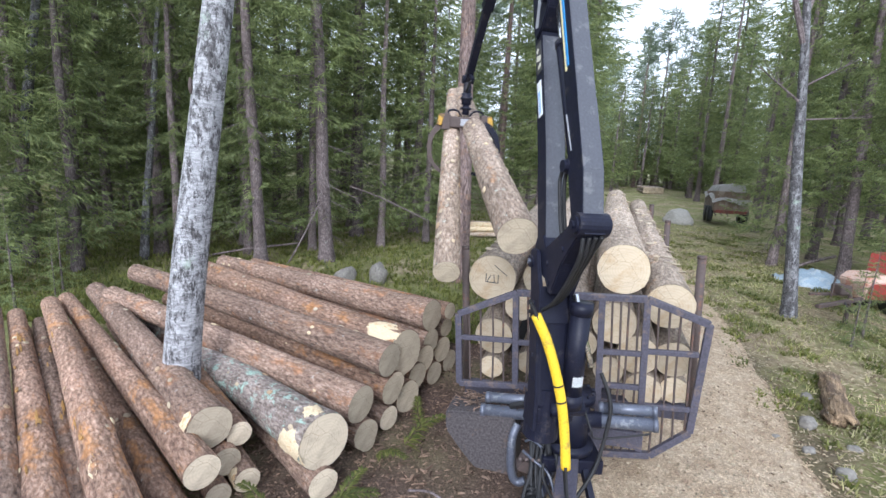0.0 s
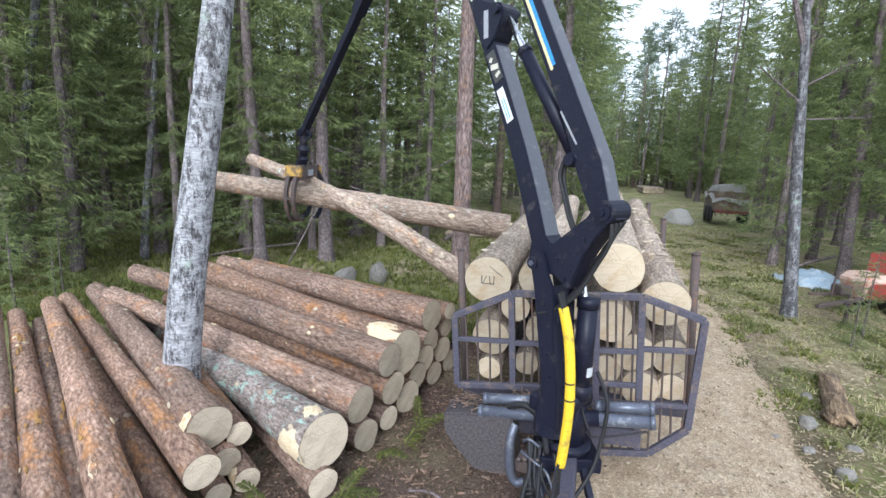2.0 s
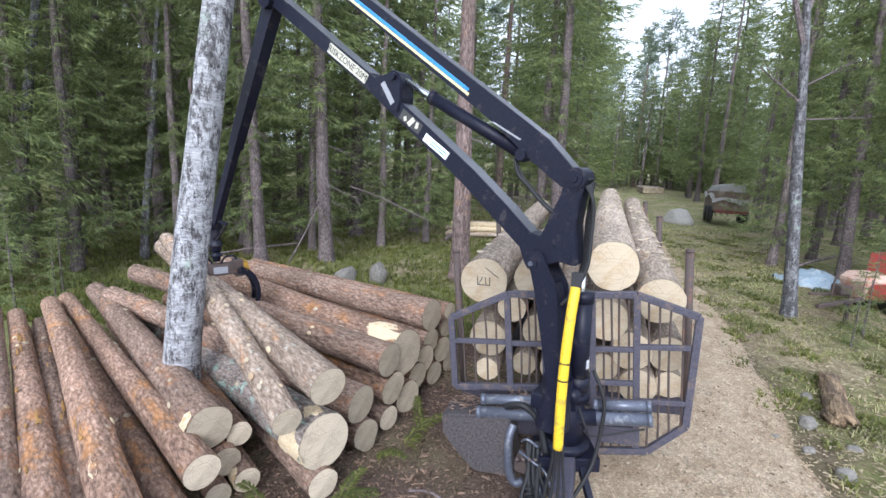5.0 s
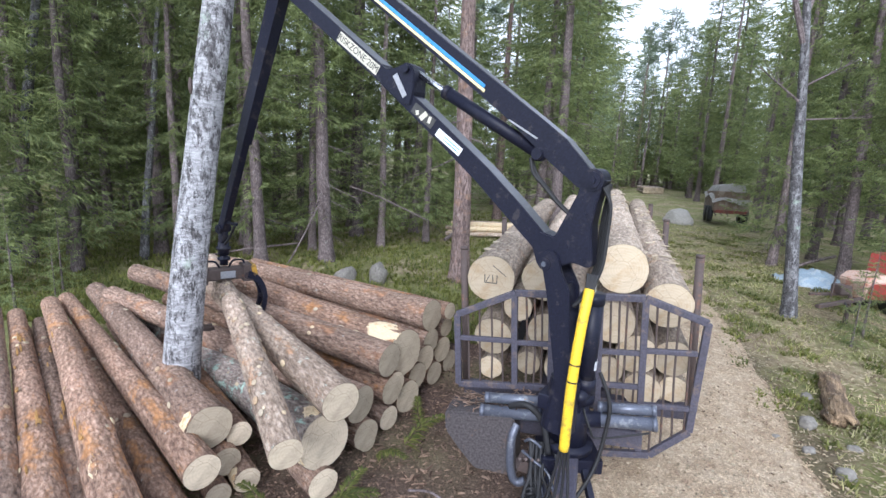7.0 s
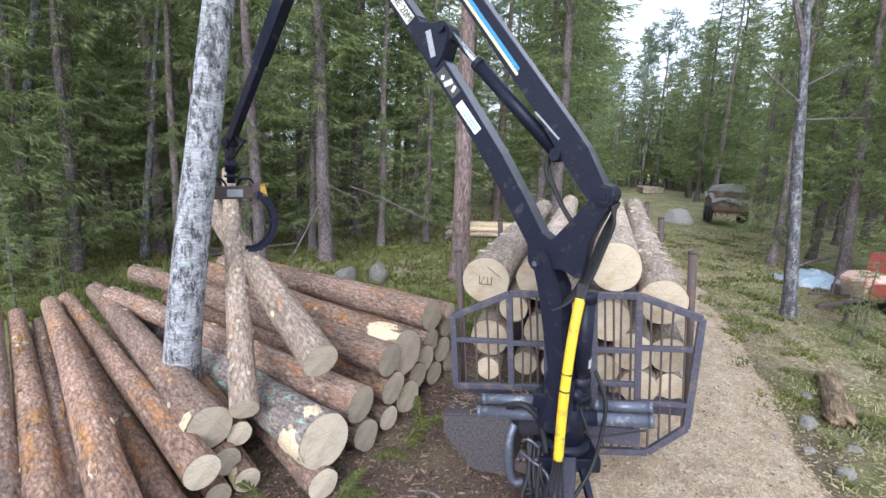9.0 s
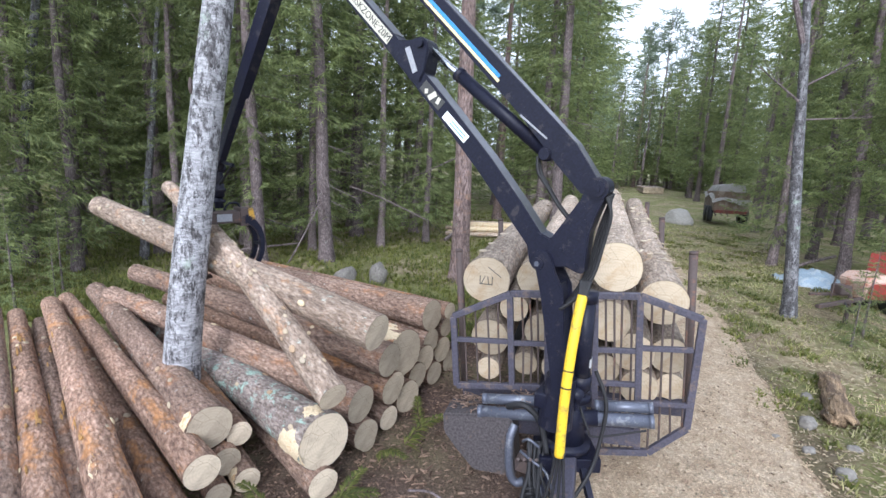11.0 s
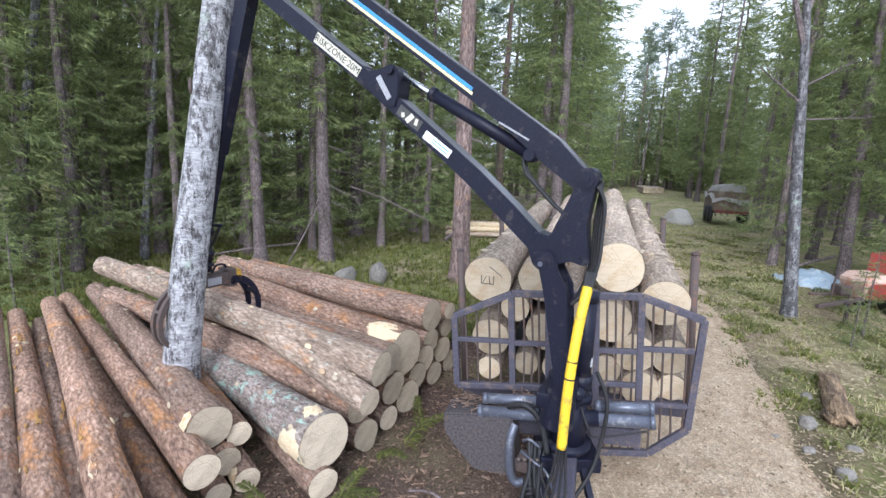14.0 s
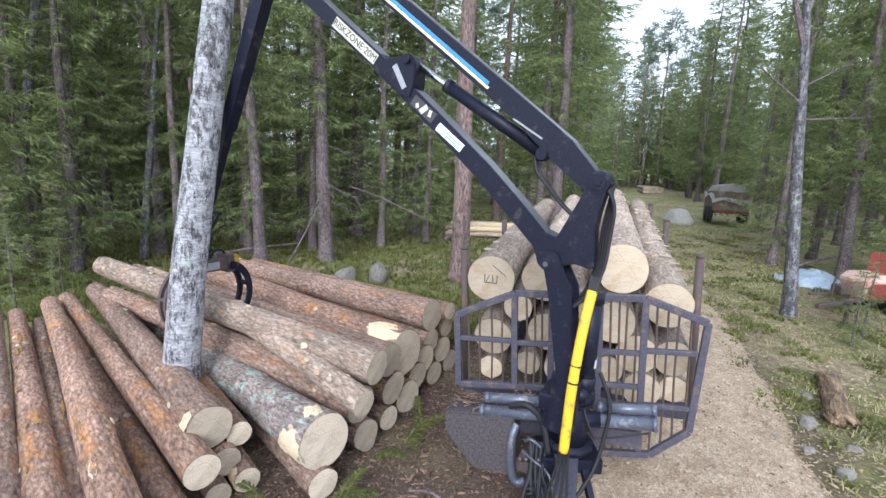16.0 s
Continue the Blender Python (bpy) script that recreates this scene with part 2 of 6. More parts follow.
def needles(name, dark, light):
    m, n, l, b = material(name, 0.65)
    g = n.new("ShaderNodeNewGeometry")
    info = n.new("ShaderNodeObjectInfo")
    t = texture(n, l, "ShaderNodeTexNoise", 0.9, Detail=4.0)
    col = ramp(n, l, g.outputs["Random Per Island"], [(0.0, dark), (1.0, light)])
    col = mix(n, l, 0.6, col, ramp(n, l, t.outputs["Fac"], [(0.35, (0.6, 0.62, 0.55)), (0.65, (1.35, 1.3, 1.1))]), "MULTIPLY")
    hsv = n.new("ShaderNodeHueSaturation")
    mr = n.new("ShaderNodeMapRange")
    mr.inputs["To Min"].default_value, mr.inputs["To Max"].default_value = 0.8, 1.3
    l.new(info.outputs["Random"], mr.inputs["Value"])
    l.new(mr.outputs["Result"], hsv.inputs["Value"])
    l.new(col, hsv.inputs["Color"])
    l.new(hsv.outputs["Color"], b.inputs["Base Color"])
    tr = n.new("ShaderNodeBsdfTranslucent")
    l.new(hsv.outputs["Color"], tr.inputs["Color"])
    mx = n.new("ShaderNodeMixShader")
    mx.inputs[0].default_value = 0.5
    l.new(b.outputs[0], mx.inputs[1])
    l.new(tr.outputs[0], mx.inputs[2])
    l.new(mx.outputs[0], n["Material Output"].inputs["Surface"])
    return m


SPRUCE = needles("spruce_needles", (0.11, 0.148, 0.062), (0.30, 0.345, 0.155))
# pine blue-green, paled and blued so the colour itself holds the distant haze
HAZY_PINE = needles("hazy_pine_needles", (0.13, 0.175, 0.125), (0.30, 0.36, 0.27))
GRASS = needles("pale_grass", (0.17, 0.19, 0.07), (0.56, 0.52, 0.30))
LEAVES = needles("dry_leaf_litter", (0.15, 0.105, 0.07), (0.62, 0.53, 0.41))
MOSS = needles("moss_and_blueberry", (0.085, 0.115, 0.03), (0.28, 0.285, 0.09))
CHIPS = needles("bark_litter", (0.055, 0.034, 0.028), (0.36, 0.255, 0.205))
GRIT = needles("loose_gravel", (0.26, 0.195, 0.13), (0.66, 0.57, 0.45))


def soil(name):
    m, n, l, b = material(name, 0.95)
    big = texture(n, l, "ShaderNodeTexNoise", 0.55, Detail=6.0, Roughness=0.65)
    mid = texture(n, l, "ShaderNodeTexNoise", 4.0, Detail=8.0, Roughness=0.75)
    fine = texture(n, l, "ShaderNodeTexNoise", 38.0, Detail=6.0, Roughness=0.75)
    moss = ramp(n, l, mid.outputs["Fac"], [(0.3, (0.08, 0.09, 0.027)), (0.5, (0.18, 0.185, 0.06)), (0.7, (0.32, 0.30, 0.13))])
    litter = ramp(n, l, mid.outputs["Fac"], [(0.3, (0.12, 0.09, 0.05)), (0.5, (0.28, 0.225, 0.13)), (0.7, (0.49, 0.43, 0.29))])
    col = mix(n, l, ramp(n, l, big.outputs["Fac"], [(0.45, (0, 0, 0)), (0.60, (1, 1, 1))]), moss, litter)
    at = n.new("ShaderNodeAttribute")
    at.attribute_name = "bare"
    barecol = ramp(n, l, fine.outputs["Fac"], [(0.3, (0.05, 0.03, 0.024)), (0.5, (0.12, 0.076, 0.06)), (0.72, (0.28, 0.2, 0.155))])
    col = mix(n, l, at.outputs["Fac"], col, barecol)
    col = mix(n, l, 0.55, col, ramp(n, l, fine.outputs["Fac"], [(0.3, (0.55, 0.55, 0.55)), (0.7, (1.3, 1.3, 1.3))]), "MULTIPLY")
    l.new(col, b.inputs["Base Color"])
    bump(n, l, b, mix(n, l, 0.5, mid.outputs["Fac"], fine.outputs["Fac"]), 0.9, 0.06)
    return m


SOIL = soil("forest_floor")


def gravel():
    m, n, l, b = material("pale_gravel", 0.95)
    cells = texture(n, l, "ShaderNodeTexVoronoi", 36)
    small = texture(n, l, "ShaderNodeTexVoronoi", 95)
    mid = texture(n, l, "ShaderNodeTexNoise", 2.6, Detail=12.0, Roughness=0.8)
    col = ramp(n, l, mid.outputs["Fac"], [(0.30, (0.25, 0.168, 0.108)), (0.46, (0.40, 0.305, 0.205)), (0.64, (0.53, 0.43, 0.31))])
    for t, k in ((cells, 0.34), (small, 0.5)):
        one = n.new("ShaderNodeSeparateColor")
        l.new(t.outputs["Color"], one.inputs["Color"])
        col = mix(n, l, k, col, ramp(n, l, one.outputs["Red"], [(0.0, (0.45, 0.43, 0.42)), (0.6, (1.0, 1.0, 1.0)), (1.0, (1.6, 1.6, 1.6))]), "MULTIPLY")
    l.new(col, b.inputs["Base Color"])
    bump(n, l, b, mix(n, l, 0.5, cells.outputs["Distance"], small.outputs["Distance"]), 1.0, 0.02)
    return m


GRAVEL = gravel()


# ---- mesh helpers ----
def mesh_from(bm, name, *mats, smooth=True):
    me = bpy.data.meshes.new(name)
    bm.to_mesh(me)
    bm.free()
    for m in mats:
        me.materials.append(m)
    if smooth:
        for p in me.polygons:
            p.use_smooth = True
    return me


def part(name, bm, mat, parent, label="", smooth=False):
    ob = new(name, mesh_from(bm, name, mat, smooth=smooth))
    ob.parent = parent
    if label:
        ob["label"] = label
    return ob


def thing(name, m, label, category, group="", kind=""):
    ob = new(name)
    ob.matrix_basis = m
    return tagged(ob, label, category, group, kind)


def add_box(bm, size, m=None, bevel=0.0):
    made = bmesh.ops.create_cube(bm, size=1.0, matrix=(m or Matrix()) @ Matrix.Diagonal((*size, 1)))
    if bevel:
        edges = list({e for v in made["verts"] for e in v.link_edges})
        bmesh.ops.bevel(bm, geom=edges, offset=bevel, segments=2, affect="EDGES", profile=0.6)
    return bm


def box(size, m=None, bevel=0.0):
    return add_box(bmesh.new(), size, m, bevel)


def frame_to(a, b):
    """A pose at a whose x axis runs to b and whose z axis stays up."""
    a, b = Vector(a), Vector(b)
    x = (b - a).normalized()
    y = Vector((0, 0, 1)).cross(x)
    y = y.normalized() if y.length > 1e-4 else Vector((0, 1, 0))
    z = x.cross(y)
    return Matrix.Translation(a) @ Matrix((x, y, z)).transposed().to_4x4()


def along(a, b):
    return frame_to(a, b)


def beam(bm, a, b, width, height, bevel=0.0):
    d = (Vector(b) - Vector(a)).length
    return add_box(bm, (d, width, height), frame_to(a, b) @ Matrix.Translation((d / 2, 0, 0)), bevel)


def rod(bm, a, b, r, r2=None, sides=14):
    d = (Vector(b) - Vector(a)).length
    bmesh.ops.create_cone(bm, cap_ends=True, segments=sides, radius1=r, radius2=r if r2 is None else r2, depth=d,
                          matrix=frame_to(a, b) @ Matrix.Translation((d / 2, 0, 0)) @ pose(0, 0, 0, 0, 90, 0))
    return bm


def tube(bm, points, r, sides=10):
    """A round hose through the points, smoothed."""
    pts = [Vector(p) for p in points]
    path = []
    for i in range(len(pts) - 1):
        p0, p1, p2, p3 = pts[max(i - 1, 0)], pts[i], pts[i + 1], pts[min(i + 2, len(pts) - 1)]
        for k in range(6):
            s = k / 6
            path.append(0.5 * (2 * p1 + (p2 - p0) * s + (2 * p0 - 5 * p1 + 4 * p2 - p3) * s * s + (3 * p1 - p0 - 3 * p2 + p3) * s ** 3))
    path.append(pts[-1])
    rings = []
    for i, p in enumerate(path):
        d = (path[min(i + 1, len(path) - 1)] - path[max(i - 1, 0)]).normalized()
        u = d.orthogonal().normalized() if not rings else (last - d * last.dot(d)).normalized()
        last = u
        w = d.cross(u)
        rings.append([bm.verts.new(p + (u * math.cos(a) + w * math.sin(a)) * r) for a in (2 * math.pi * j / sides for j in range(sides))])
    for a, b in zip(rings, rings[1:]):
        for j in range(sides):
            bm.faces.new((a[j], a[(j + 1) % sides], b[(j + 1) % sides], b[j]))
    bm.faces.new(rings[0][::-1])
    bm.faces.new(rings[-1])
    return bm


def plate(points, thick, m=None):
    """A plate in the xz plane through the outline, that thick along y."""
    bm = bmesh.new()
    m = m or Matrix()
    a = [bm.verts.new(m @ Vector((x, -thick / 2, z))) for x, z in points]
    b = [bm.verts.new(m @ Vector((x, thick / 2, z))) for x, z in points]
    n = len(points)
    bm.faces.new(a)
    bm.faces.new(b[::-1])
    for i in range(n):
        bm.faces.new((a[i], b[i], b[(i + 1) % n], a[(i + 1) % n]))
    bmesh.ops.recalc_face_normals(bm, faces=bm.faces)
    return bm


def joined(*bms):
    out = bmesh.new()
    for b in bms:
        me = bpy.data.meshes.new("tmp")
        b.to_mesh(me)
        b.free()
        out.from_mesh(me)
        bpy.data.meshes.remove(me)
    return out


def sheet(name, verts, faces, mat, smooth=False):
    me = bpy.data.meshes.new(name)
    me.from_pydata(verts, [], faces)
    me.materials.append(mat)
    if smooth:
        for p in me.polygons:
            p.use_smooth = True
    return me


# ---- ground and track ----
def road_centre(y):
    return 0.95 + 0.372 * y


def ground_height(x, y):
    off = x - road_centre(y)
    z = 0.05 * noise.noise(Vector((x * 0.35, y * 0.35, 1.3))) + 0.02 * noise.noise(Vector((x * 1.6, y * 1.6, 4)))
    far = min(1.0, max(0.0, (math.hypot(x, y) - 22) / 30))
    z += far * 0.35 * noise.noise(Vector((x * 0.06, y * 0.06, 7)))
    if abs(off) < 1.9:
        z = z * max(0, (abs(off) - 1.3) / 0.6) - 0.03
    return z


def build_ground():
    def spread(lo, hi, n, power):
        return [math.copysign(abs(s) ** power, s) * (hi if s > 0 else -lo) for s in (2 * i / n - 1 for i in range(n + 1))]
    xs = [v + 1.0 for v in spread(-420, 420, 230, 3.0)]
    ys = [v + 7.0 for v in spread(-420, 620, 230, 3.0)]
    verts = [(x, y, ground_height(x, y)) for y in ys for x in xs]
    w = len(xs)
    faces = [(j * w + i, j * w + i + 1, (j + 1) * w + i + 1, (j + 1) * w + i) for j in range(len(ys) - 1) for i in range(w - 1)]
    ob = new("ground", sheet("ground", verts, faces, SOIL, True))
    bare = ob.data.attributes.new("bare", "FLOAT", "POINT")
    for i, (x, y, z) in enumerate(verts):
        off = x - road_centre(y)
        k = 0.0
        if -4.2 < off < 1.7:
            k = max(0.0, 1 - max(0, y - 7.0) / 4.0) if off < -1.0 else 0.6 * max(0.0, 1 - max(0, y - 9.0) / 6.0)
        bare.data[i].value = max(0, min(1, k * (0.9 + 0.5 * noise.noise(Vector((x, y, 0))))))
    return tagged(ob, "mossy forest floor with bark litter and grass", "ground", kind="structure")


build_ground()


def road_height(x, y):
    s = min(1.0, max(0.0, (x - road_centre(y) + 1.45) / 2.85))
    edge = min(s, 1 - s) * 2
    return -0.05 + 0.075 * min(1, edge * 4) + 0.02 * noise.noise(Vector((x * 1.2, y * 1.2, 2))) - 0.03 * math.exp(-((edge - 0.45) / 0.16) ** 2)


def build_road():
    verts, faces = [], []
    n = 14
    ys = [-6 + i * 0.25 for i in range(122)]
    for y in ys:
        c = road_centre(y)
        wl_ = 1.45 + 0.22 * noise.noise(Vector((y * 0.9, 3, 0))) + 0.1 * noise.noise(Vector((y * 3.3, 5, 0)))
        wr = 1.4 + 0.22 * noise.noise(Vector((y * 0.9, 9, 0))) + 0.1 * noise.noise(Vector((y * 3.3, 12, 0)))
        grown = 1 - 0.93 * min(1, max(0, y - 9) / 15)
        wl_, wr = wl_ * grown, wr * grown
        for i in range(n + 1):
            s = i / n
            x = c - wl_ + (wl_ + wr) * s
            verts.append((x, y, -0.05 if i in (0, n) else road_height(x, y)))
    w = n + 1
    faces = [(j * w + i, j * w + i + 1, (j + 1) * w + i + 1, (j + 1) * w + i) for j in range(len(ys) - 1) for i in range(n)]
    ob = new("road", sheet("road", verts, faces, GRAVEL, True))
    return tagged(ob, "pale gravel forest track strewn with bark chips", "road", kind="structure")


build_road()


# ---- logs ----
rng = random.Random(4)
DISC = {}


def knot_mesh(mat):
    if mat.name not in DISC:
        bm = bmesh.new()
        bmesh.ops.create_cone(bm, cap_ends=True, segments=10, radius1=1.0, radius2=0.8, depth=0.5, matrix=pose(0, 0, 0.1) @ Matrix.Diagonal((1.25, 0.85, 1, 1)))
        DISC[mat.name] = mesh_from(bm, "knot", mat)
    return DISC[mat.name]


def make_log(name, a, b, r, taper, mat, cut, label, group, seed, knots=4, segs=20, flare=0.0, crook=0.0):
    """A log from its butt face at a to its top face at b; its x axis runs along it."""
    rnd = random.Random(seed)
    length = (Vector(b) - Vector(a)).length
    r2 = r * taper
    rings = max(10, int(length * 5))
    bend_a, bend_b = rnd.uniform(0, 6.3), rnd.uniform(0.0, 0.035)
    if crook:
        bend_a, bend_b = math.pi / 2, crook

    def centre(s):
        k = bend_b * math.sin(math.pi * s)
        return k * math.cos(bend_a), k * math.sin(bend_a)

    def radius(s, ang):
        base = r + (r2 - r) * s + flare * r * max(0, 1 - s * length / 0.7) ** 2
        p = Vector((s * length * 2.0, math.cos(ang) * 1.3, math.sin(ang) * 1.3 + seed * 3.1))
        q = Vector((s * length * 9.0, math.cos(ang) * 4, math.sin(ang) * 4 + seed))
        return base * (1 + 0.05 * noise.noise(p) + 0.022 * noise.noise(q))

    bm = bmesh.new()
    loops = []
    for i in range(rings + 1):
        s = i / rings
        cy, cz = centre(s)
        ring = []
        for j in range(segs):
            ang = 2 * math.pi * j / segs
            rr = radius(s, ang)
            ring.append(bm.verts.new((s * length, cy + rr * math.cos(ang), cz + rr * math.sin(ang))))
        loops.append(ring)
    for p, q in zip(loops, loops[1:]):
        for j in range(segs):
            bm.faces.new((p[j], q[j], q[(j + 1) % segs], p[(j + 1) % segs]))
    bmesh.ops.recalc_face_normals(bm, faces=bm.faces)
    log = new(name, mesh_from(bm, "log", mat))
    log.matrix_basis = along(a, b)
    tagged(log, label, "log", group)
    for s, out in ((0.0, -1), (1.0, 1)):
        bm = bmesh.new()
        cy, cz = centre(s)
        tilt = rnd.uniform(-0.05, 0.05)
        mid = [bm.verts.new((out * 0.006, cy, cz))]
        prev = None
        for frac in (0.5, 0.985):
            ring = []
            for j in range(segs):
                ang = 2 * math.pi * j / segs
                rr = radius(s, ang) * frac
                ring.append(bm.verts.new((out * 0.006 * (1 - frac) + tilt * rr * math.cos(ang) * (frac < 0.9) * 0.2, cy + rr * math.cos(ang), cz + rr * math.sin(ang))))
            for j in range(segs):
                if prev is None:
                    bm.faces.new((mid[0], ring[j], ring[(j + 1) % segs]))
                else:
                    bm.faces.new((prev[j], prev[(j + 1) % segs], ring[(j + 1) % segs], ring[j]))
            prev = ring
        bmesh.ops.recalc_face_normals(bm, faces=bm.faces)
        face = part("cut_face", bm, cut, log, "sawn wood face with growth rings" if s == 0 else "", True)
        face.location = (s * length + out * 0.001, 0, 0)
    for k in range(knots):
        s, ang = rnd.uniform(0.04, 0.96), rnd.uniform(0.2, 2.94)
        rr = radius(s, ang)
        cy, cz = centre(s)
        kn = new("knot", knot_mesh(rnd.choice((CUT_OLD, PEELED, CUT_FRESH, KNOT))))
        kn.parent = log
        size = rnd.choice((0.016, 0.022, 0.028, 0.034)) * rnd.uniform(0.85, 1.15)
        rr = rr * 1.012 + 0.003
        kn.matrix_basis = Matrix.Translation((s * length, cy + rr * math.cos(ang), cz + rr * math.sin(ang))) @ pose(0, 0, 0, math.degrees(ang) - 90, 0, 0) @ Matrix.Diagonal((size, size, size * 0.5, 1))
    return log


def bare_patch(log, r, x0, x1, a0, a1, seed, mat=PEELED):
    """A torn patch of bare wood just proud of the bark, between two places along the log and two angles round it."""
    rnd = random.Random(seed)
    bm = bmesh.new()
    n, w = 12, 7
    grid = []
    for i in range(n + 1):
        s = i / n
        lo = a0 + (a1 - a0) * (0.32 * abs(2 * s - 1) ** 2 + rnd.uniform(0, 0.16))
        hi = a1 - (a1 - a0) * (0.32 * abs(2 * s - 1) ** 2 + rnd.uniform(0, 0.16))
        row = []
        for j in range(w + 1):
            a = radians(lo + (hi - lo) * j / w)
            rr = r * (1.035 if 0 < j < w else 0.99) + rnd.uniform(-0.004, 0.006)
            row.append(bm.verts.new((x0 + (x1 - x0) * s + rnd.uniform(-0.03, 0.03), rr * math.cos(a), rr * math.sin(a))))
        grid.append(row)
    for i in range(n):
        for j in range(w):
            bm.faces.new((grid[i][j], grid[i + 1][j], grid[i + 1][j + 1], grid[i][j + 1]))
    bmesh.ops.recalc_face_normals(bm, faces=bm.faces)
    part("bare_wood", bm, mat, log, "torn patch of pale bare wood")


PILE = "logs in the roadside pile"


def pile_logs():
    # butt end, top end, butt radius, kind of bark
    rows = [
        ((-0.93, 3.83, 0.52), (-4.40, 7.00, 0.35), 0.225, BARK_GREEN),
        ((-0.71, 4.37, 0.58), (-4.75, 6.80, 0.75), 0.180, BARK_OLD),
        ((-0.47, 4.95, 0.45), (-4.42, 7.67, 0.45), 0.155, BARK_RED),
        ((-0.50, 4.87, 0.83), (-4.66, 7.25, 0.98), 0.178, BARK_OLD),
        ((-0.37, 5.17, 0.79), (-4.15, 8.13, 0.86), 0.245, BARK_RED),
        ((-0.09, 5.86, 1.01), (-3.97, 8.68, 0.85), 0.190, BARK_OLD),
        ((-0.67, 4.46, 0.21), (-4.35, 7.51, 0.17), 0.150, BARK_OLD),
        ((-0.66, 4.50, 0.10), (-4.19, 7.71, 0.12), 0.097, BARK_RED),
        ((-0.49, 4.89, 0.15), (-4.25, 7.87, 0.14), 0.129, BARK_OLD),
        ((-0.32, 5.31, 0.19), (-4.14, 8.22, 0.18), 0.185, BARK_RED),
        ((-0.44, 5.01, 0.50), (-4.14, 8.06, 0.48), 0.125, BARK_RED),
        ((-0.23, 5.52, 0.36), (-4.04, 8.45, 0.36), 0.155, BARK_RED),
        ((-0.15, 5.71, 0.50), (-4.06, 8.50, 0.52), 0.165, BARK_OLD),
        ((-0.03, 6.00, 0.18), (-3.84, 8.93, 0.20), 0.145, BARK_RED),
        ((-0.09, 5.85, 0.68), (-4.07, 8.54, 0.70), 0.150, BARK_OLD),
        ((0.06, 6.23, 0.42), (-3.79, 9.09, 0.43), 0.165, BARK_RED),
        ((0.17, 6.49, 0.15), (-3.75, 9.25, 0.16), 0.150, BARK_RED),
        ((0.10, 6.32, 0.70), (-3.80, 9.12, 0.70), 0.125, BARK_OLD),
        ((0.13, 6.05, 1.02), (-3.56, 9.06, 0.80), 0.105, BARK_RED),
        ((-0.92, 3.75, 0.16), (-4.18, 7.18, 0.15), 0.135, BARK_OLD),
        ((-1.89, 3.78, 0.62), (-5.38, 7.37, 0.62), 0.185, BARK_OLD),
        ((-1.73, 3.98, 0.45), (-4.96, 7.78, 0.40), 0.108, BARK_RED),
        ((-1.76, 3.37, 0.50), (-5.40, 6.79, 0.66), 0.138, BARK_RED),
        ((-1.77, 3.79, 0.30), (-5.19, 7.43, 0.30), 0.124, BARK_RED),
        ((-1.58, 3.77, 0.15), (-4.78, 7.60, 0.12), 0.106, BARK_OLD),
        ((-1.76, 3.61, 0.11), (-5.13, 7.30, 0.12), 0.103, BARK_RED),
        ((-1.97, 2.74, 0.55), (-5.34, 6.43, 0.70), 0.150, BARK_RED),
        ((-2.21, 2.73, 0.42), (-5.54, 6.46, 0.40), 0.124, BARK_OLD),
        ((-2.47, 2.77, 0.50), (-5.85, 6.45, 0.50), 0.139, BARK_RED),
        ((-2.73, 2.75, 0.50), (-6.12, 6.42, 0.56), 0.112, BARK_OLD),
        ((-1.85, 3.13, 0.26), (-5.31, 6.69, 0.22), 0.132, BARK_RED),
        ((-2.15, 2.95, 0.17), (-5.40, 6.65, 0.16), 0.130, BARK_OLD),
        ((-2.60, 2.90, 0.20), (-5.90, 6.60, 0.18), 0.150, BARK_RED),
    ]
    words = {BARK_GREEN: "thick spruce log with turquoise lichen on its bark, in the pile",
             BARK_OLD: "grey-brown barked spruce log lying in the roadside pile",
             BARK_RED: "reddish-brown barked spruce log lying in the roadside pile"}
    for i, (a, b, r, m) in enumerate(rows):
        log = make_log("log", a, b, r, 0.72, m, CUT_OLD, words[m], PILE, 10 + i, 7, flare=0.12 if r > 0.2 else 0.05)
        if i == 0:
            bare_patch(log, r * 1.08, -0.01, 0.34, -70, 40, 1)
            bare_patch(log, r * 1.08, 0.05, 0.22, 60, 110, 2)
        if i == 4:
            bare_patch(log, r * 1.06, -0.01, 0.45, 15, 115, 3)
        if i in (20, 24):
            bare_patch(log, r * 1.05, 0.0, 0.16, -80, 60, 4)
        if i in (26, 28, 27):
            for k in range(13):
                x = rng.uniform(0.4, 3.8)
                a = rng.uniform(35, 105)
                bare_patch(log, r * (1 - 0.28 * x / 5), x, x + rng.uniform(0.05, 0.3), a, a + rng.uniform(5, 20), 40 + k + i, TORN)
            if i == 26:
                bare_patch(log, r * 0.96, 0.42, 0.66, 40, 88, 77, PEELED)


pile_logs()
thin_log = make_log("log", (0, 0, 0), (4.1, 0, 0), 0.126, 0.72, BARK_GREY, CUT_OLD, "slim grey-barked spruce log with many knots, carried by the grapple", "logs in the grapple", 71, 34, crook=0.12)
thick_log = make_log("log", (0, 0, 0), (4.4, 0, 0), 0.17, 0.74, BARK_GREY, CUT_OLD, "thick grey-barked spruce log carried by the grapple", "logs in the grapple", 72, 16)


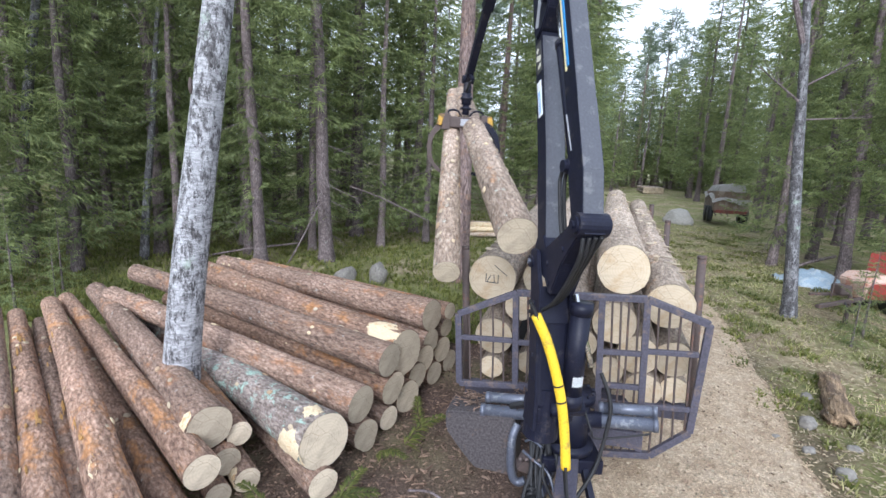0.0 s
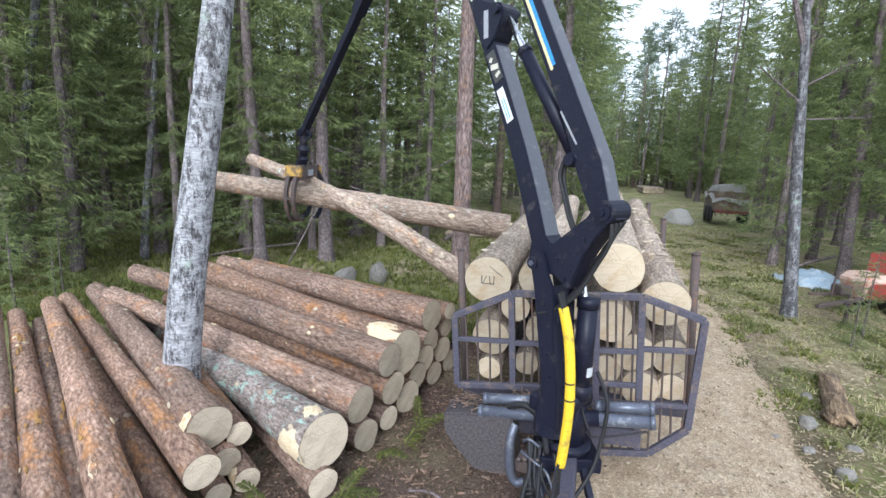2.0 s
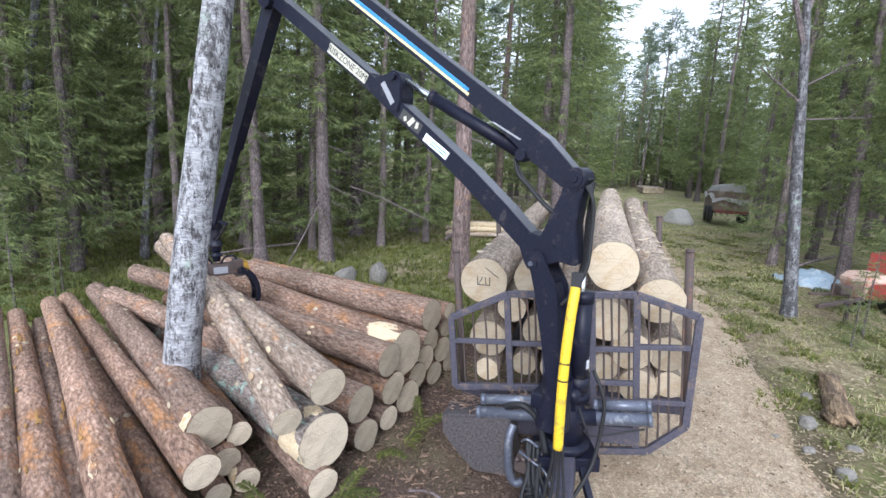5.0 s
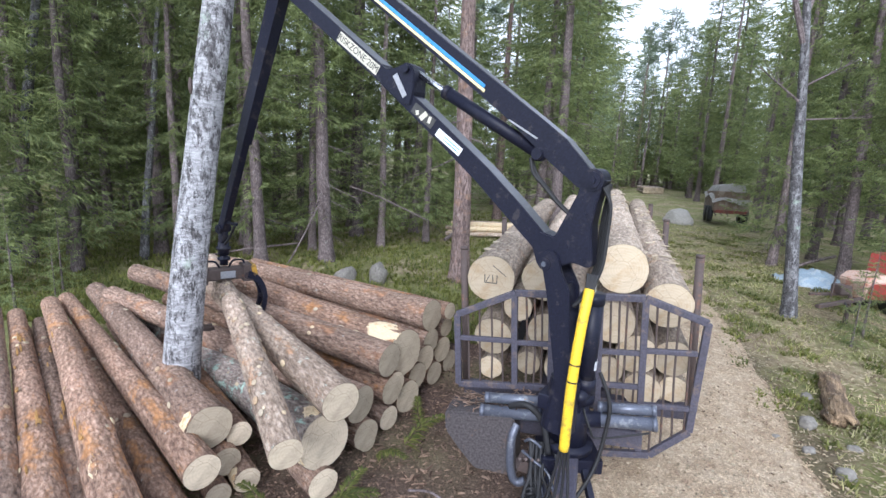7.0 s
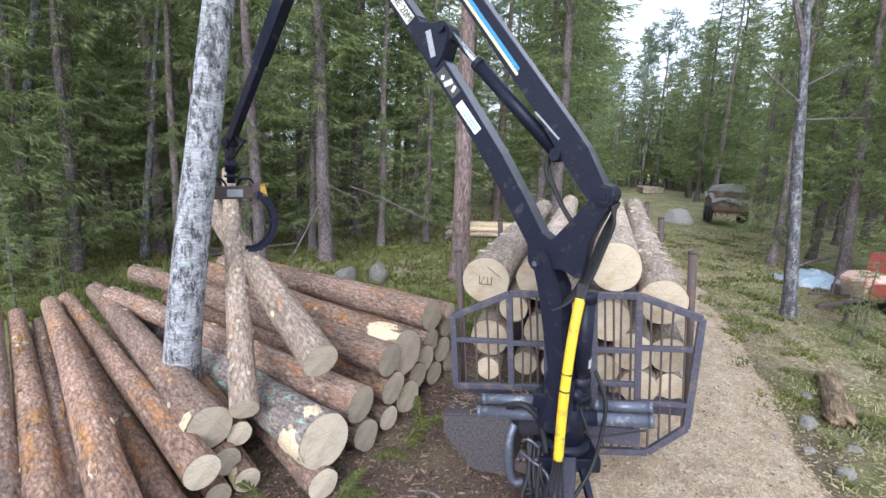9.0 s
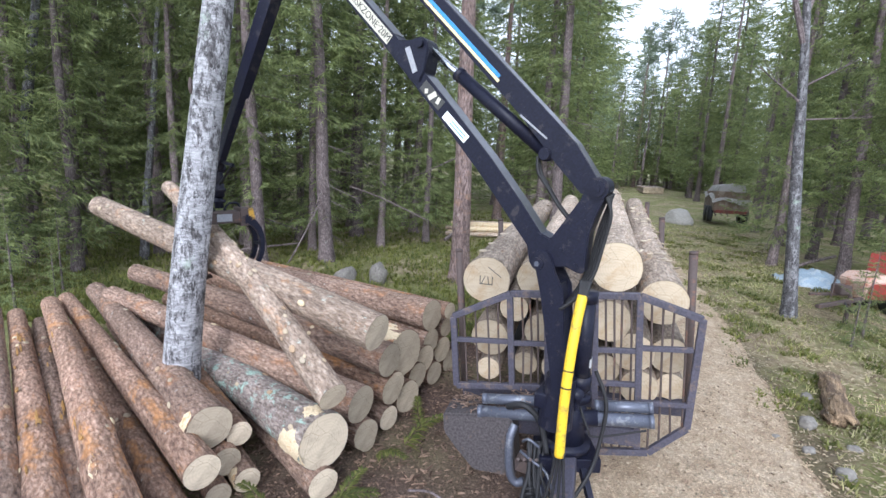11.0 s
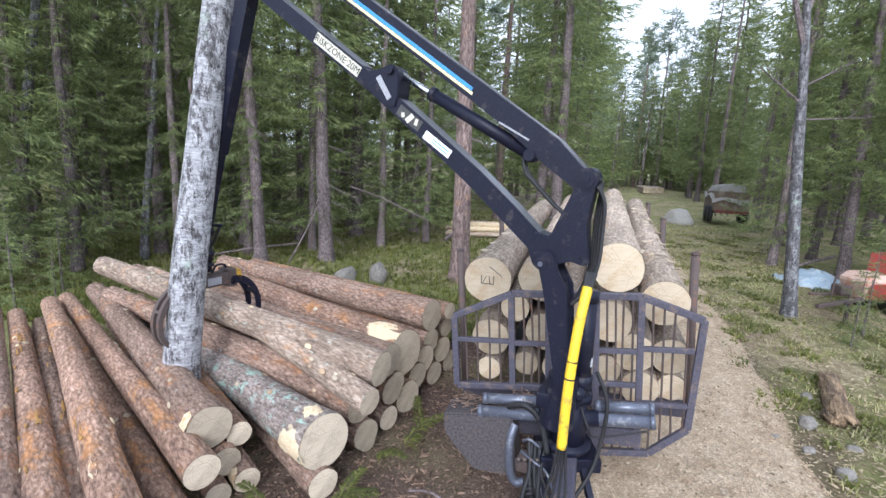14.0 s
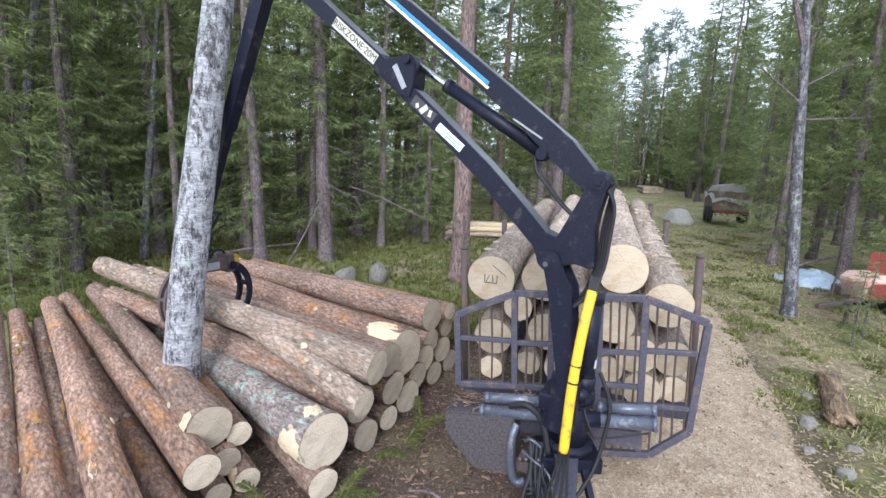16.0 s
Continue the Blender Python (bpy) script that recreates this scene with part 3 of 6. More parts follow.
def load_logs():
    # across, height and radius of the butt at the headboard; across and height at the far end
    rows = [
        (-0.81, 1.78, 0.235, -0.74, 1.93), (-0.30, 1.79, 0.215, -0.26, 2.00), (0.39, 1.92, 0.235, 0.47, 2.10), (0.79, 1.62, 0.21, 0.86, 1.93),
        (-0.80, 1.18, 0.19, -0.75, 1.40), (-0.27, 1.26, 0.19, -0.25, 1.45), (0.33, 1.42, 0.20, 0.33, 1.55), (0.55, 1.12, 0.19, 0.60, 1.3), (0.86, 1.10, 0.17, 0.86, 1.25),
        (-0.82, 0.86, 0.12, -0.8, 1.0), (-0.45, 0.93, 0.12, -0.45, 1.05), (0.30, 0.93, 0.14, 0.2, 1.0), (0.60, 0.79, 0.17, 0.6, 0.95), (-0.05, 1.55, 0.15, 0.05, 1.75),
        (-0.15, 0.90, 0.15, -0.15, 0.95), (0.05, 1.2, 0.14, 0.05, 1.25), (-0.55, 1.5, 0.14, -0.5, 1.7), (0.88, 0.8, 0.13, 0.85, 0.95),
    ]
    made = []
    for i, (u, w, r, u2, w2) in enumerate(rows):
        a = TRAILER @ Vector((u, 0.3 + 0.03 * (i % 3), w))
        b = TRAILER @ Vector((u2, 5.2 + 0.15 * (i % 2), w2))
        made.append(make_log("log", a, b, r, 0.68, BARK_PALE, CUT_FRESH, "freshly sawn pale-barked spruce log loaded on the trailer", "logs on the trailer", 100 + i, 9))
    for log, r, count in ((made[3], 0.21, 24), (made[2], 0.235, 6), (made[0], 0.235, 7)):
        for k in range(count):
            x, a = rng.uniform(0.25, 4.4), rng.uniform(50, 130)
            rr = r * (1 - 0.32 * x / 4.9) * 1.03
            kn = new("knot", knot_mesh(CUT_OLD))
            kn.parent = log
            kn.matrix_basis = Matrix.Translation((x, rr * math.cos(radians(a)), rr * math.sin(radians(a)))) @ pose(0, 0, 0, a - 90, 0, 90 + rng.uniform(-25, 25)) @ Matrix.Diagonal((rng.uniform(0.03, 0.055), rng.uniform(0.022, 0.03), 0.016, 1))
    for k in range(12):
        x, a = rng.uniform(0.3, 4.2), rng.uniform(55, 125)
        bare_patch(made[3], 0.21 * (1 - 0.32 * x / 5), x, x + rng.uniform(0.05, 0.12), a, a + rng.uniform(14, 34), 500 + k, CUT_FRESH)
    for k in range(3):
        x, a = rng.uniform(0.3, 3.0), rng.uniform(60, 120)
        bare_patch(made[2], 0.235 * (1 - 0.32 * x / 5), x, x + 0.07, a, a + 16, 520 + k, CUT_FRESH)
    # scribed marks on one butt face
    for y, z, w, h, tilt in ((0.06, 0.0, 0.008, 0.085, 0), (0.0, -0.04, 0.13, 0.008, 0), (0.03, 0.0, 0.008, 0.08, 25), (-0.02, 0.0, 0.008, 0.08, -8), (-0.06, 0.0, 0.008, 0.085, 0), (-0.08, 0.09, 0.16, 0.006, 35)):
        part("scribed_line", box((0.004, w, h), pose(-0.008, y, z, tilt, 0, 0)), INK, made[0], "dark scribed line")
    return made


LOAD = load_logs()


# ---- trailer ----
def build_trailer():
    tr = thing("timber_trailer", TRAILER, "grey steel timber trailer with barred headboard, loaded with logs", "trailer")
    outline = [(-1.07, 1.50), (-0.52, 1.74), (0.57, 1.76), (1.05, 1.58), (0.965, 0.60), (0.66, 0.33), (0.22, 0.28), (0.21, 0.87), (-0.20, 0.86), (-1.07, 0.80)]
    for i in range(10):
        (x, z), (x2, z2) = outline[i], outline[(i + 1) % 10]
        part("headboard_rail", beam(bmesh.new(), (x, 0, z), (x2, 0, z2), 0.05, 0.06, 0.008), GREY, tr)
    for x, lo, hi in ((-0.53, 0.84, 1.72), (-0.20, 0.34, 1.74), (0.21, 0.34, 1.74), (0.57, 0.36, 1.74)):
        part("headboard_post", beam(bmesh.new(), (x, 0.003, lo), (x, 0.003, hi), 0.06, 0.055, 0.006), GREY, tr)
    for x, x2, z in ((-1.05, -0.55, 1.27), (-0.51, -0.22, 1.27), (0.23, 0.55, 1.26), (0.59, 0.99, 1.30), (0.59, 0.98, 0.80), (0.23, 0.55, 0.95)):
        part("headboard_crossbar", beam(bmesh.new(), (x, 0.0, z), (x2, 0.0, z + 0.01), 0.04, 0.045, 0.006), GREY, tr)

    def span(x):
        top = 1.5 + (x + 1.07) / 0.55 * 0.24 if x < -0.52 else 1.74 if x < 0.57 else 1.76 - (x - 0.57) / 0.48 * 0.18
        low = 0.83 if x < 0 else 0.29 + (x - 0.22) * 0.11 if x < 0.66 else 0.33 + (x - 0.66) * 0.88
        return low, top
    xs = [-0.97, -0.86, -0.75, -0.64, -0.43, -0.36, -0.29, 0.29, 0.36, 0.43, 0.50, 0.66, 0.75, 0.84, 0.93]
    for x in xs:
        lo, hi = span(x)
        lean = rng.uniform(-0.016, 0.016)
        part("bar", tube(bmesh.new(), [(x, 0.012, lo), (x + lean, 0.012 + abs(lean), (lo + hi) / 2), (x + lean * 0.3, 0.012, hi)], 0.0095, 8), RUSTY, tr, smooth=True)
    for y, h in ((0.36, 2.07), (2.6, 2.07), (4.6, 2.06)):
        for x in (-1.09, 1.02):
            bm = rod(bmesh.new(), (x, y, 0.62), (x, y, h), 0.036)
            rod(bm, (x, y, h - 0.02), (x, y, h + 0.004), 0.038)
            part("stake", bm, RUSTY, tr, "rust-brown tubular stake", True)
        part("bunk", beam(bmesh.new(), (-1.1, y, 0.6), (1.05, y, 0.6), 0.12, 0.12, 0.01), GREY, tr)
    for x in (-0.3, 0.3):
        part("chassis_beam", beam(bmesh.new(), (x, 0.1, 0.5), (x, 5.0, 0.5), 0.1, 0.18, 0.01), GREY, tr)
    part("front_beam", beam(bmesh.new(), (-0.6, 0.02, 0.46), (0.6, 0.02, 0.46), 0.1, 0.16, 0.01), GREY, tr)
    part("drawbar", beam(bmesh.new(), (-0.02, -2.4, 0.50), (0.0, 0.1, 0.45), 0.16, 0.18, 0.015), GREY, tr)
    for y in (2.9, 3.95):
        part("axle", rod(bmesh.new(), (-0.9, y, 0.38), (0.9, y, 0.38), 0.05), RUSTY, tr, smooth=True)
        for x in (-0.85, 0.85):
            bm = bmesh.new()
            prof = [(-0.17, 0.26), (-0.19, 0.34), (-0.17, 0.42), (-0.1, 0.45), (0.1, 0.45), (0.17, 0.42), (0.19, 0.34), (0.17, 0.26)]
            rings = []
            for k in range(28):
                a = 2 * math.pi * k / 28
                rings.append([bm.verts.new((x + p, y + q * math.cos(a), 0.38 + q * math.sin(a))) for p, q in prof])
            for k in range(28):
                r1, r2 = rings[k], rings[(k + 1) % 28]
                for j in range(8):
                    bm.faces.new((r1[j], r1[(j + 1) % 8], r2[(j + 1) % 8], r2[j]))
            bmesh.ops.recalc_face_normals(bm, faces=bm.faces)
            wheel = part("wheel", bm, RUBBER, tr, "black rubber tyre", True)
            part("rim", rod(bmesh.new(), (x - 0.12, y, 0.38), (x + 0.12, y, 0.38), 0.265, sides=20), GREY, wheel, smooth=True)
    # folded support leg housing beside the crane foot
    prof = [(-1.08, 0.74), (-0.46, 0.80), (-0.44, 0.20), (-0.82, 0.22), (-0.97, 0.40), (-1.08, 0.56)]
    leg = plate(prof, 0.30, Matrix.Translation((0, -0.30, 0)))
    bmesh.ops.bevel(leg, geom=list(leg.edges), offset=0.018, segments=2, affect="EDGES")
    part("support_leg_housing", leg, DIRTY, tr, "mud-stained grey steel housing")
    # twigs and bark fallen on the crane foot
    rnd = random.Random(9)
    bm = bmesh.new()
    for k in range(260):
        a = Vector((rnd.uniform(-1.0, -0.12), rnd.uniform(-0.42, -0.12), 0.0))
        a.z = 0.79 + 0.14 * math.exp(-((a.x + 0.35) / 0.2) ** 2) * rnd.random()
        d = Vector((rnd.uniform(-1, 1), rnd.uniform(-0.5, 0.5), rnd.uniform(-0.1, 0.25))) * rnd.uniform(0.05, 0.16)
        rod(bm, a, a + d, rnd.uniform(0.003, 0.008), 0.002, 4)
    tagged(part("debris", bm, CHIPS, tr, "twigs and bark fallen on the frame"), kind="stuff")
    return tr


TRAILER_OB = build_trailer()


# ---- crane ----
def build_crane():
    """The crane's fixed foot and its moving parts, each built in its own space."""
    cr = thing("log_crane", PILLAR, "dark blue-black hydraulic log crane with yellow hose sleeve", "crane")
    p = {}
    inv = PILLAR.inverted() @ TRAILER
    # slewing cylinders lie across the trailer
    for z, r, x, x2, y in ((0.772, 0.054, -0.755, 0.655, -0.40), (0.875, 0.045, -0.72, -0.20, -0.35), (0.915, 0.045, 0.22, 0.65, -0.35)):
        a, b = inv @ Vector((x, y, z)), inv @ Vector((x2, y, z + 0.055 * (x2 - x)))
        bm = rod(bmesh.new(), a, b, r, sides=22)
        d = (b - a).normalized()
        rod(bm, a - d * 0.008, a + d * 0.03, r * 1.06, sides=22)
        rod(bm, b - d * 0.03, b + d * 0.008, r * 1.06, sides=22)
        part("slewing_cylinder", bm, TUBE, cr, "dull grey-blue steel cylinder", True)
    bm = rod(bmesh.new(), inv @ Vector((-0.24, -0.40, 0.80)), inv @ Vector((0.24, -0.40, 0.828)), 0.068, sides=22)
    add_box(bm, (0.3, 0.16, 0.18), Matrix.Translation(inv @ Vector((0.0, -0.36, 0.80))), 0.015)
    part("rack_housing", bm, BLACK, cr, "black housing of the slewing rack", True)
    a = inv @ Vector((-0.02, -0.38, 0.55))
    bm = rod(bmesh.new(), a, a + Vector((0, 0, 0.46)), 0.15, 0.13, 26)
    rod(bm, a + Vector((0, 0, 0.44)), a + Vector((0, 0, 0.50)), 0.17, sides=26)
    rod(bm, a + Vector((0, 0, 0.0)), a + Vector((0, 0, 0.06)), 0.2, sides=26)
    for k in range(12):
        c = a + Vector((0.15 * math.cos(k * 0.5236), 0.15 * math.sin(k * 0.5236), 0.5))
        rod(bm, c, c + Vector((0, 0, 0.02)), 0.014, sides=6)
    part("slewing_housing", bm, BLACK, cr, "", True)
    bm = box((0.5, 0.34, 0.12), Matrix.Translation(inv @ Vector((-0.02, -0.38, 0.46))), 0.012)
    part("foot_plate", bm, BLACK, cr)
    # valve block and hoses under the foot
    v = inv @ Vector((-0.33, -0.52, 0.42))
    bm = box((0.16, 0.12, 0.14), Matrix.Translation(v) @ pose(0, 0, 0, 10, 20, 0), 0.01)
    for k in range(4):
        rod(bm, v + Vector((-0.06 + 0.04 * k, -0.06, 0.05)), v + Vector((-0.10 + 0.05 * k, -0.14, 0.12)), 0.013, sides=8)
    part("valve_block", bm, RUSTY, cr)
    pipes = [[(-0.44, -0.42, 0.70), (-0.475, -0.48, 0.60), (-0.485, -0.50, 0.40), (-0.47, -0.5, 0.25), (-0.42, -0.5, 0.20), (-0.36, -0.5, 0.23)]]
    for pts in pipes:
        part("bent_pipe", tube(bmesh.new(), [inv @ Vector(q) for q in pts], 0.036, 12), TUBE, cr, "bent grey steel pipe", True)
    for k in range(9):
        s = (k - 4) * 0.028
        j = [rng.uniform(-0.06, 0.06) for q in range(6)]
        pts = [(-0.20 + s, -0.50, 0.62), (-0.20 + s * 1.3 + j[0], -0.62 + j[1] * 0.5, 0.42), (-0.18 + s * 1.6 + j[2], -0.80 + j[3], 0.24), (-0.14 + s * 1.6 + j[4], -1.05, 0.12), (-0.12 + s + j[5], -1.5, 0.16)]
        part("hose", tube(bmesh.new(), [inv @ Vector(q) for q in pts], 0.014 if k % 3 else 0.02, 8), RUBBER, cr, smooth=True)
    for k, pts in enumerate(([(-0.50, -0.42, 0.86), (-0.35, -0.48, 0.92), (-0.22, -0.5, 0.80), (-0.16, -0.56, 0.55)],
                             [(0.22, -0.40, 1.24), (0.30, -0.46, 1.0), (0.26, -0.50, 0.70), (0.18, -0.58, 0.45), (-0.02, -0.8, 0.2)],
                             [(0.10, -0.46, 0.95), (0.16, -0.52, 0.80), (0.22, -0.5, 0.72), (0.60, -0.46, 0.80)],
                             [(-0.05, -0.52, 0.6), (0.02, -0.62, 0.35), (0.06, -0.75, 0.15), (0.08, -1.0, 0.1)])):
        part("hose", tube(bmesh.new(), [inv @ Vector(q) for q in pts], (0.026, 0.016, 0.009, 0.024)[k], 10), RUBBER, cr, smooth=True)
    bm = tube(bmesh.new(), [inv @ Vector(q) for q in ((-0.30, -0.60, 0.36), (-0.27, -0.72, 0.26), (-0.25, -0.95, 0.12), (-0.25, -1.3, 0.10))], 0.034, 12)
    for k in range(16):
        c = inv @ Vector((-0.29 + 0.0025 * k, -0.62 - 0.04 * k, 0.345 - 0.021 * k + 0.0005 * k * k))
        rod(bm, c, c + Vector((0, -0.012, -0.006)), 0.042, sides=12)
    part("ribbed_hose", bm, RUBBER, cr, "thick ribbed black hose", True)
    for k, pts in enumerate(([(-0.36, -0.50, 0.60), (-0.30, -0.56, 0.66), (-0.22, -0.56, 0.60)], [(-0.38, -0.52, 0.52), (-0.28, -0.60, 0.50), (-0.16, -0.62, 0.42), (-0.10, -0.7, 0.30)], [(-0.34, -0.54, 0.48), (-0.26, -0.6, 0.42), (-0.20, -0.68, 0.30), (-0.18, -0.8, 0.2)])):
        part("hydraulic_pipe", tube(bmesh.new(), [inv @ Vector(q) for q in pts], 0.012, 8), TUBE, cr, "", True)
    for x in (-0.12, 0.12):
        part("foot_brace", beam(bmesh.new(), inv @ Vector((x, -0.5, 0.42)), inv @ Vector((x * 2.4, -0.9, 0.02)), 0.05, 0.06, 0.006), BLACK, cr)

    # column: turns about the upright axis; x forward, y sideways
    col = bmesh.new()
    for s in (-1, 1):
        side = plate([(0.075, 2.28), (0.066, 2.325), (0.04, 2.345), (-0.03, 2.345), (-0.055, 2.32), (-0.10, 2.20), (-0.17, 2.08), (-0.20, 1.77), (-0.28, 1.37), (-0.30, 1.1), (-0.10, 1.1), (-0.145, 1.34), (-0.055, 1.78), (-0.005, 2.03), (0.04, 2.19)], 0.03, Matrix.Translation((0, s * 0.11, 0)))
        bmesh.ops.bevel(side, geom=list(side.edges), offset=0.006, segments=2, affect="EDGES")
        col = joined(col, side)
    rod(col, (-0.16, 0, 1.0), (-0.18, 0, 1.4), 0.13, 0.11, 22)
    add_box(col, (0.10, 0.19, 0.7), pose(-0.17, 0, 1.62, 0, 10, 0), 0.01)
    add_box(col, (0.03, 0.19, 0.26), pose(-0.15, 0, 1.98, 0, 16, 0), 0.005)
    rod(col, (0.03, -0.14, 2.25), (0.03, 0.14, 2.25), 0.044, sides=20)
    p["column"] = part("column", col, BLACK, cr, "scuffed dark steel crane column")
    part("pin", rod(bmesh.new(), (0.03, -0.155, 2.25), (0.03, 0.155, 2.25), 0.019, sides=6), TUBE, p["column"], "worn steel pin")
    for z, x in ((1.98, -0.09), (1.62, -0.16), (1.46, -0.2)):
        part("bolt", rod(bmesh.new(), (x, 0.12, z), (x, 0.135, z), 0.016, sides=6), BLACK, p["column"])
    low = bmesh.new()
    rod(low, (-0.29, -0.14, 1.32), (-0.28, -0.14, 2.02), 0.07, sides=22)
    rod(low, (-0.28, -0.14, 1.96), (-0.28, -0.14, 2.04), 0.08, sides=22)
    rod(low, (-0.29, -0.14, 1.28), (-0.29, -0.14, 1.38), 0.08, sides=22)
    rod(low, (-0.29, -0.24, 1.26), (-0.29, 0.0, 1.26), 0.05, sides=14)
    add_box(low, (0.26, 0.28, 0.12), Matrix.Translation((-0.14, -0.05, 1.2)), 0.012)
    lift = part("lift_cylinder", low, BLACK, p["column"], "black hydraulic cylinder with a white sticker", True)
    sticker = bmesh.new()
    for k in range(7):
        a, c = radians(150 + 10 * k), radians(160 + 10 * k)
        sticker.faces.new([sticker.verts.new((-0.289 + 0.0715 * math.cos(q), -0.14 + 0.0715 * math.sin(q), z)) for q, z in ((a, 1.46), (c, 1.46), (c, 1.53), (a, 1.53 + 0.006 * (k % 2)))])
    bmesh.ops.solidify(sticker, geom=sticker.faces, thickness=-0.002)
    part("sticker", sticker, WHITE, lift, "torn white sticker")
    p["lift_rod"] = part("lift_rod", rod(bmesh.new(), (-0.5, 0, 0), (0.0, 0, 0), 0.022, sides=14), CHROME, cr, "chromed piston rod", True)
    # main boom: origin at the column pin, x along the boom
    bm = bmesh.new()
    horn = plate([(-0.05, -0.045), (-0.10, 0.06), (-0.155, 0.14), (-0.25, 0.18), (-0.268, 0.215), (-0.09, 0.41), (-0.03, 0.52), (0.035, 0.66), (0.055, 0.70), (0.10, 0.725), (0.15, 0.715), (0.18, 0.665), (0.168, 0.60), (0.13, 0.53), (0.062, 0.19), (0.16, 0.155), (0.16, 0.04), (0.03, -0.05)], 0.178)
    bmesh.ops.bevel(horn, geom=list(horn.edges), offset=0.008, segments=2, affect="EDGES")
    bm = joined(bm, horn)
    verts = []
    for x, h, c, w in ((0.02, 0.135, 0.075, 0.15), (0.4, 0.145, 0.125, 0.15), (0.78, 0.14, 0.168, 0.15), (1.3, 0.13, 0.20, 0.15), (2.06, 0.122, 0.232, 0.15), (3.55, 0.12, 0.24, 0.14)):
        verts.append([bm.verts.new((x, sy * w / 2, c + sz * h / 2)) for sy, sz in ((-1, -1), (1, -1), (1, 1), (-1, 1))])
    for q, r in zip(verts, verts[1:]):
        for j in range(4):
            bm.faces.new((q[j], q[(j + 1) % 4], r[(j + 1) % 4], r[j]))
    bm.faces.new(verts[0][::-1])
    bm.faces.new(verts[-1])
    bracket = plate([(1.63, 0.20), (1.66, 0.30), (1.75, 0.43), (1.80, 0.455), (1.86, 0.445), (1.92, 0.36), (2.05, 0.25), (2.05, 0.18), (1.70, 0.165)], 0.18)
    bmesh.ops.bevel(bracket, geom=list(bracket.edges), offset=0.008, segments=2, affect="EDGES")
    bm = joined(bm, bracket)
    rod(bm, (0.11, -0.115, 0.66), (0.11, 0.115, 0.66), 0.055, sides=20)
    rod(bm, (0.11, -0.13, 0.66), (0.11, 0.13, 0.66), 0.026, sides=6)
    rod(bm, (1.82, -0.12, 0.41), (1.82, 0.12, 0.41), 0.03, sides=14)
    rod(bm, (3.55, -0.12, 0.2), (3.55, 0.12, 0.2), 0.085, sides=18)
    for x, z in ((-0.19, 0.20), (-0.05, 0.20), (0.0, 0.45)):
        rod(bm, (x, 0.08, z), (x, 0.098, z), 0.018, sides=6)
    bmesh.ops.recalc_face_normals(bm, faces=bm.faces)
    p["boom"] = part("main_boom", bm, BLACK, cr, "long dark blue-black box-section boom with stickers")
    # strips that put the sky's sheen on the boom's upper face
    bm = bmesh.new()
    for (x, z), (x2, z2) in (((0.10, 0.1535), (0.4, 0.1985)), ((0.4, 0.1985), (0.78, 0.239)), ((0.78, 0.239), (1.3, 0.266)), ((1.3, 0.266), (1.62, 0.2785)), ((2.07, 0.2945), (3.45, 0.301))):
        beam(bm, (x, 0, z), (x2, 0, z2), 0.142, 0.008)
    part("boom_top_strip", bm, SHEEN_STRIP, p["boom"], "scuffed glossy upper face, paler for the sky's sheen")
    part("bracket_plate", box((0.20, 0.006, 0.045), pose(1.80, 0.0925, 0.27, 0, -24, 0), 0), BLACK_TOP, p["boom"], "pale scuffed recess plate")
    # hoses that loop from the boom's horn down to the sleeve, and one to the folding cylinder
    for k in range(4):
        o = (k - 1.5) * 0.036
        part("hose", tube(bmesh.new(), [(0.03, o, 0.69 - 0.01 * k), (-0.02 - 0.02 * k, o, 0.60), (-0.11 - 0.028 * k, o, 0.44), (-0.25 - 0.024 * k, o + 0.02, 0.24), (-0.33 - 0.012 * k, o + 0.05, 0.06), (-0.36, o * 0.6 + 0.09, -0.08)], 0.0135, 8), RUBBER, p["boom"], "", True)
    for k in range(2):
        part("hose", tube(bmesh.new(), [(0.56, 0.03 + 0.03 * k, 0.50), (0.47, 0.04 + 0.03 * k, 0.44 - 0.01 * k), (0.35, 0.04 + 0.03 * k, 0.41), (0.2, 0.03 + 0.03 * k, 0.38), (0.05, 0.02 + 0.03 * k, 0.37)], 0.013, 8), RUBBER, p["boom"], "", True)
    for y in (-0.0765, 0.0765):
        for name, x, x2, z, h, mat, words in (("warning_sticker", 2.07, 2.60, 0.236, 0.085, CREAM, "long cream sticker with warning words"),
                                             ("worn_sticker", 1.36, 1.60, 0.208, 0.085, INK, "dark sticker with scratched cream shapes"), ("label_sticker", 1.03, 1.30, 0.187, 0.066, WHITE, "small white label sticker")):
            st = part(name, box((x2 - x, 0.006, h), pose((x + x2) / 2, y, z), 0), mat, p["boom"], words)
            if name == "label_sticker":
                for k in range(2):
                    part("printed_bar", box((0.17, 0.004, 0.007), pose((x + x2) / 2 - 0.03, y * 1.04, z - 0.012 + 0.022 * k), 0), BLUE, st)
            if name == "worn_sticker":
                for k in range(3):
                    part("printed_bar", box((0.028 + 0.012 * (k % 2), 0.004, (0.05, 0.075, 0.035)[k]), pose(x + 0.05 + 0.065 * k, y * 1.04, z + (0.008, 0, -0.012)[k], 0, (14, -20, 40)[k], 0), 0), CREAM, st)
            if name == "warning_sticker":
                cu = bpy.data.curves.new("words", "FONT")
                cu.body, cu.size, cu.align_x, cu.align_y, cu.extrude = "RISKZONE 20M", 0.078, "CENTER", "CENTER", 0.001
                tx = new("printed_words", cu)
                tx.parent = st
                side = 180 if y > 0 else 0
                tx.matrix_basis = pose((x + x2) / 2, y + (0.0045 if y > 0 else -0.0045), z, 90, 0, side)
                cu.materials.append(INK)
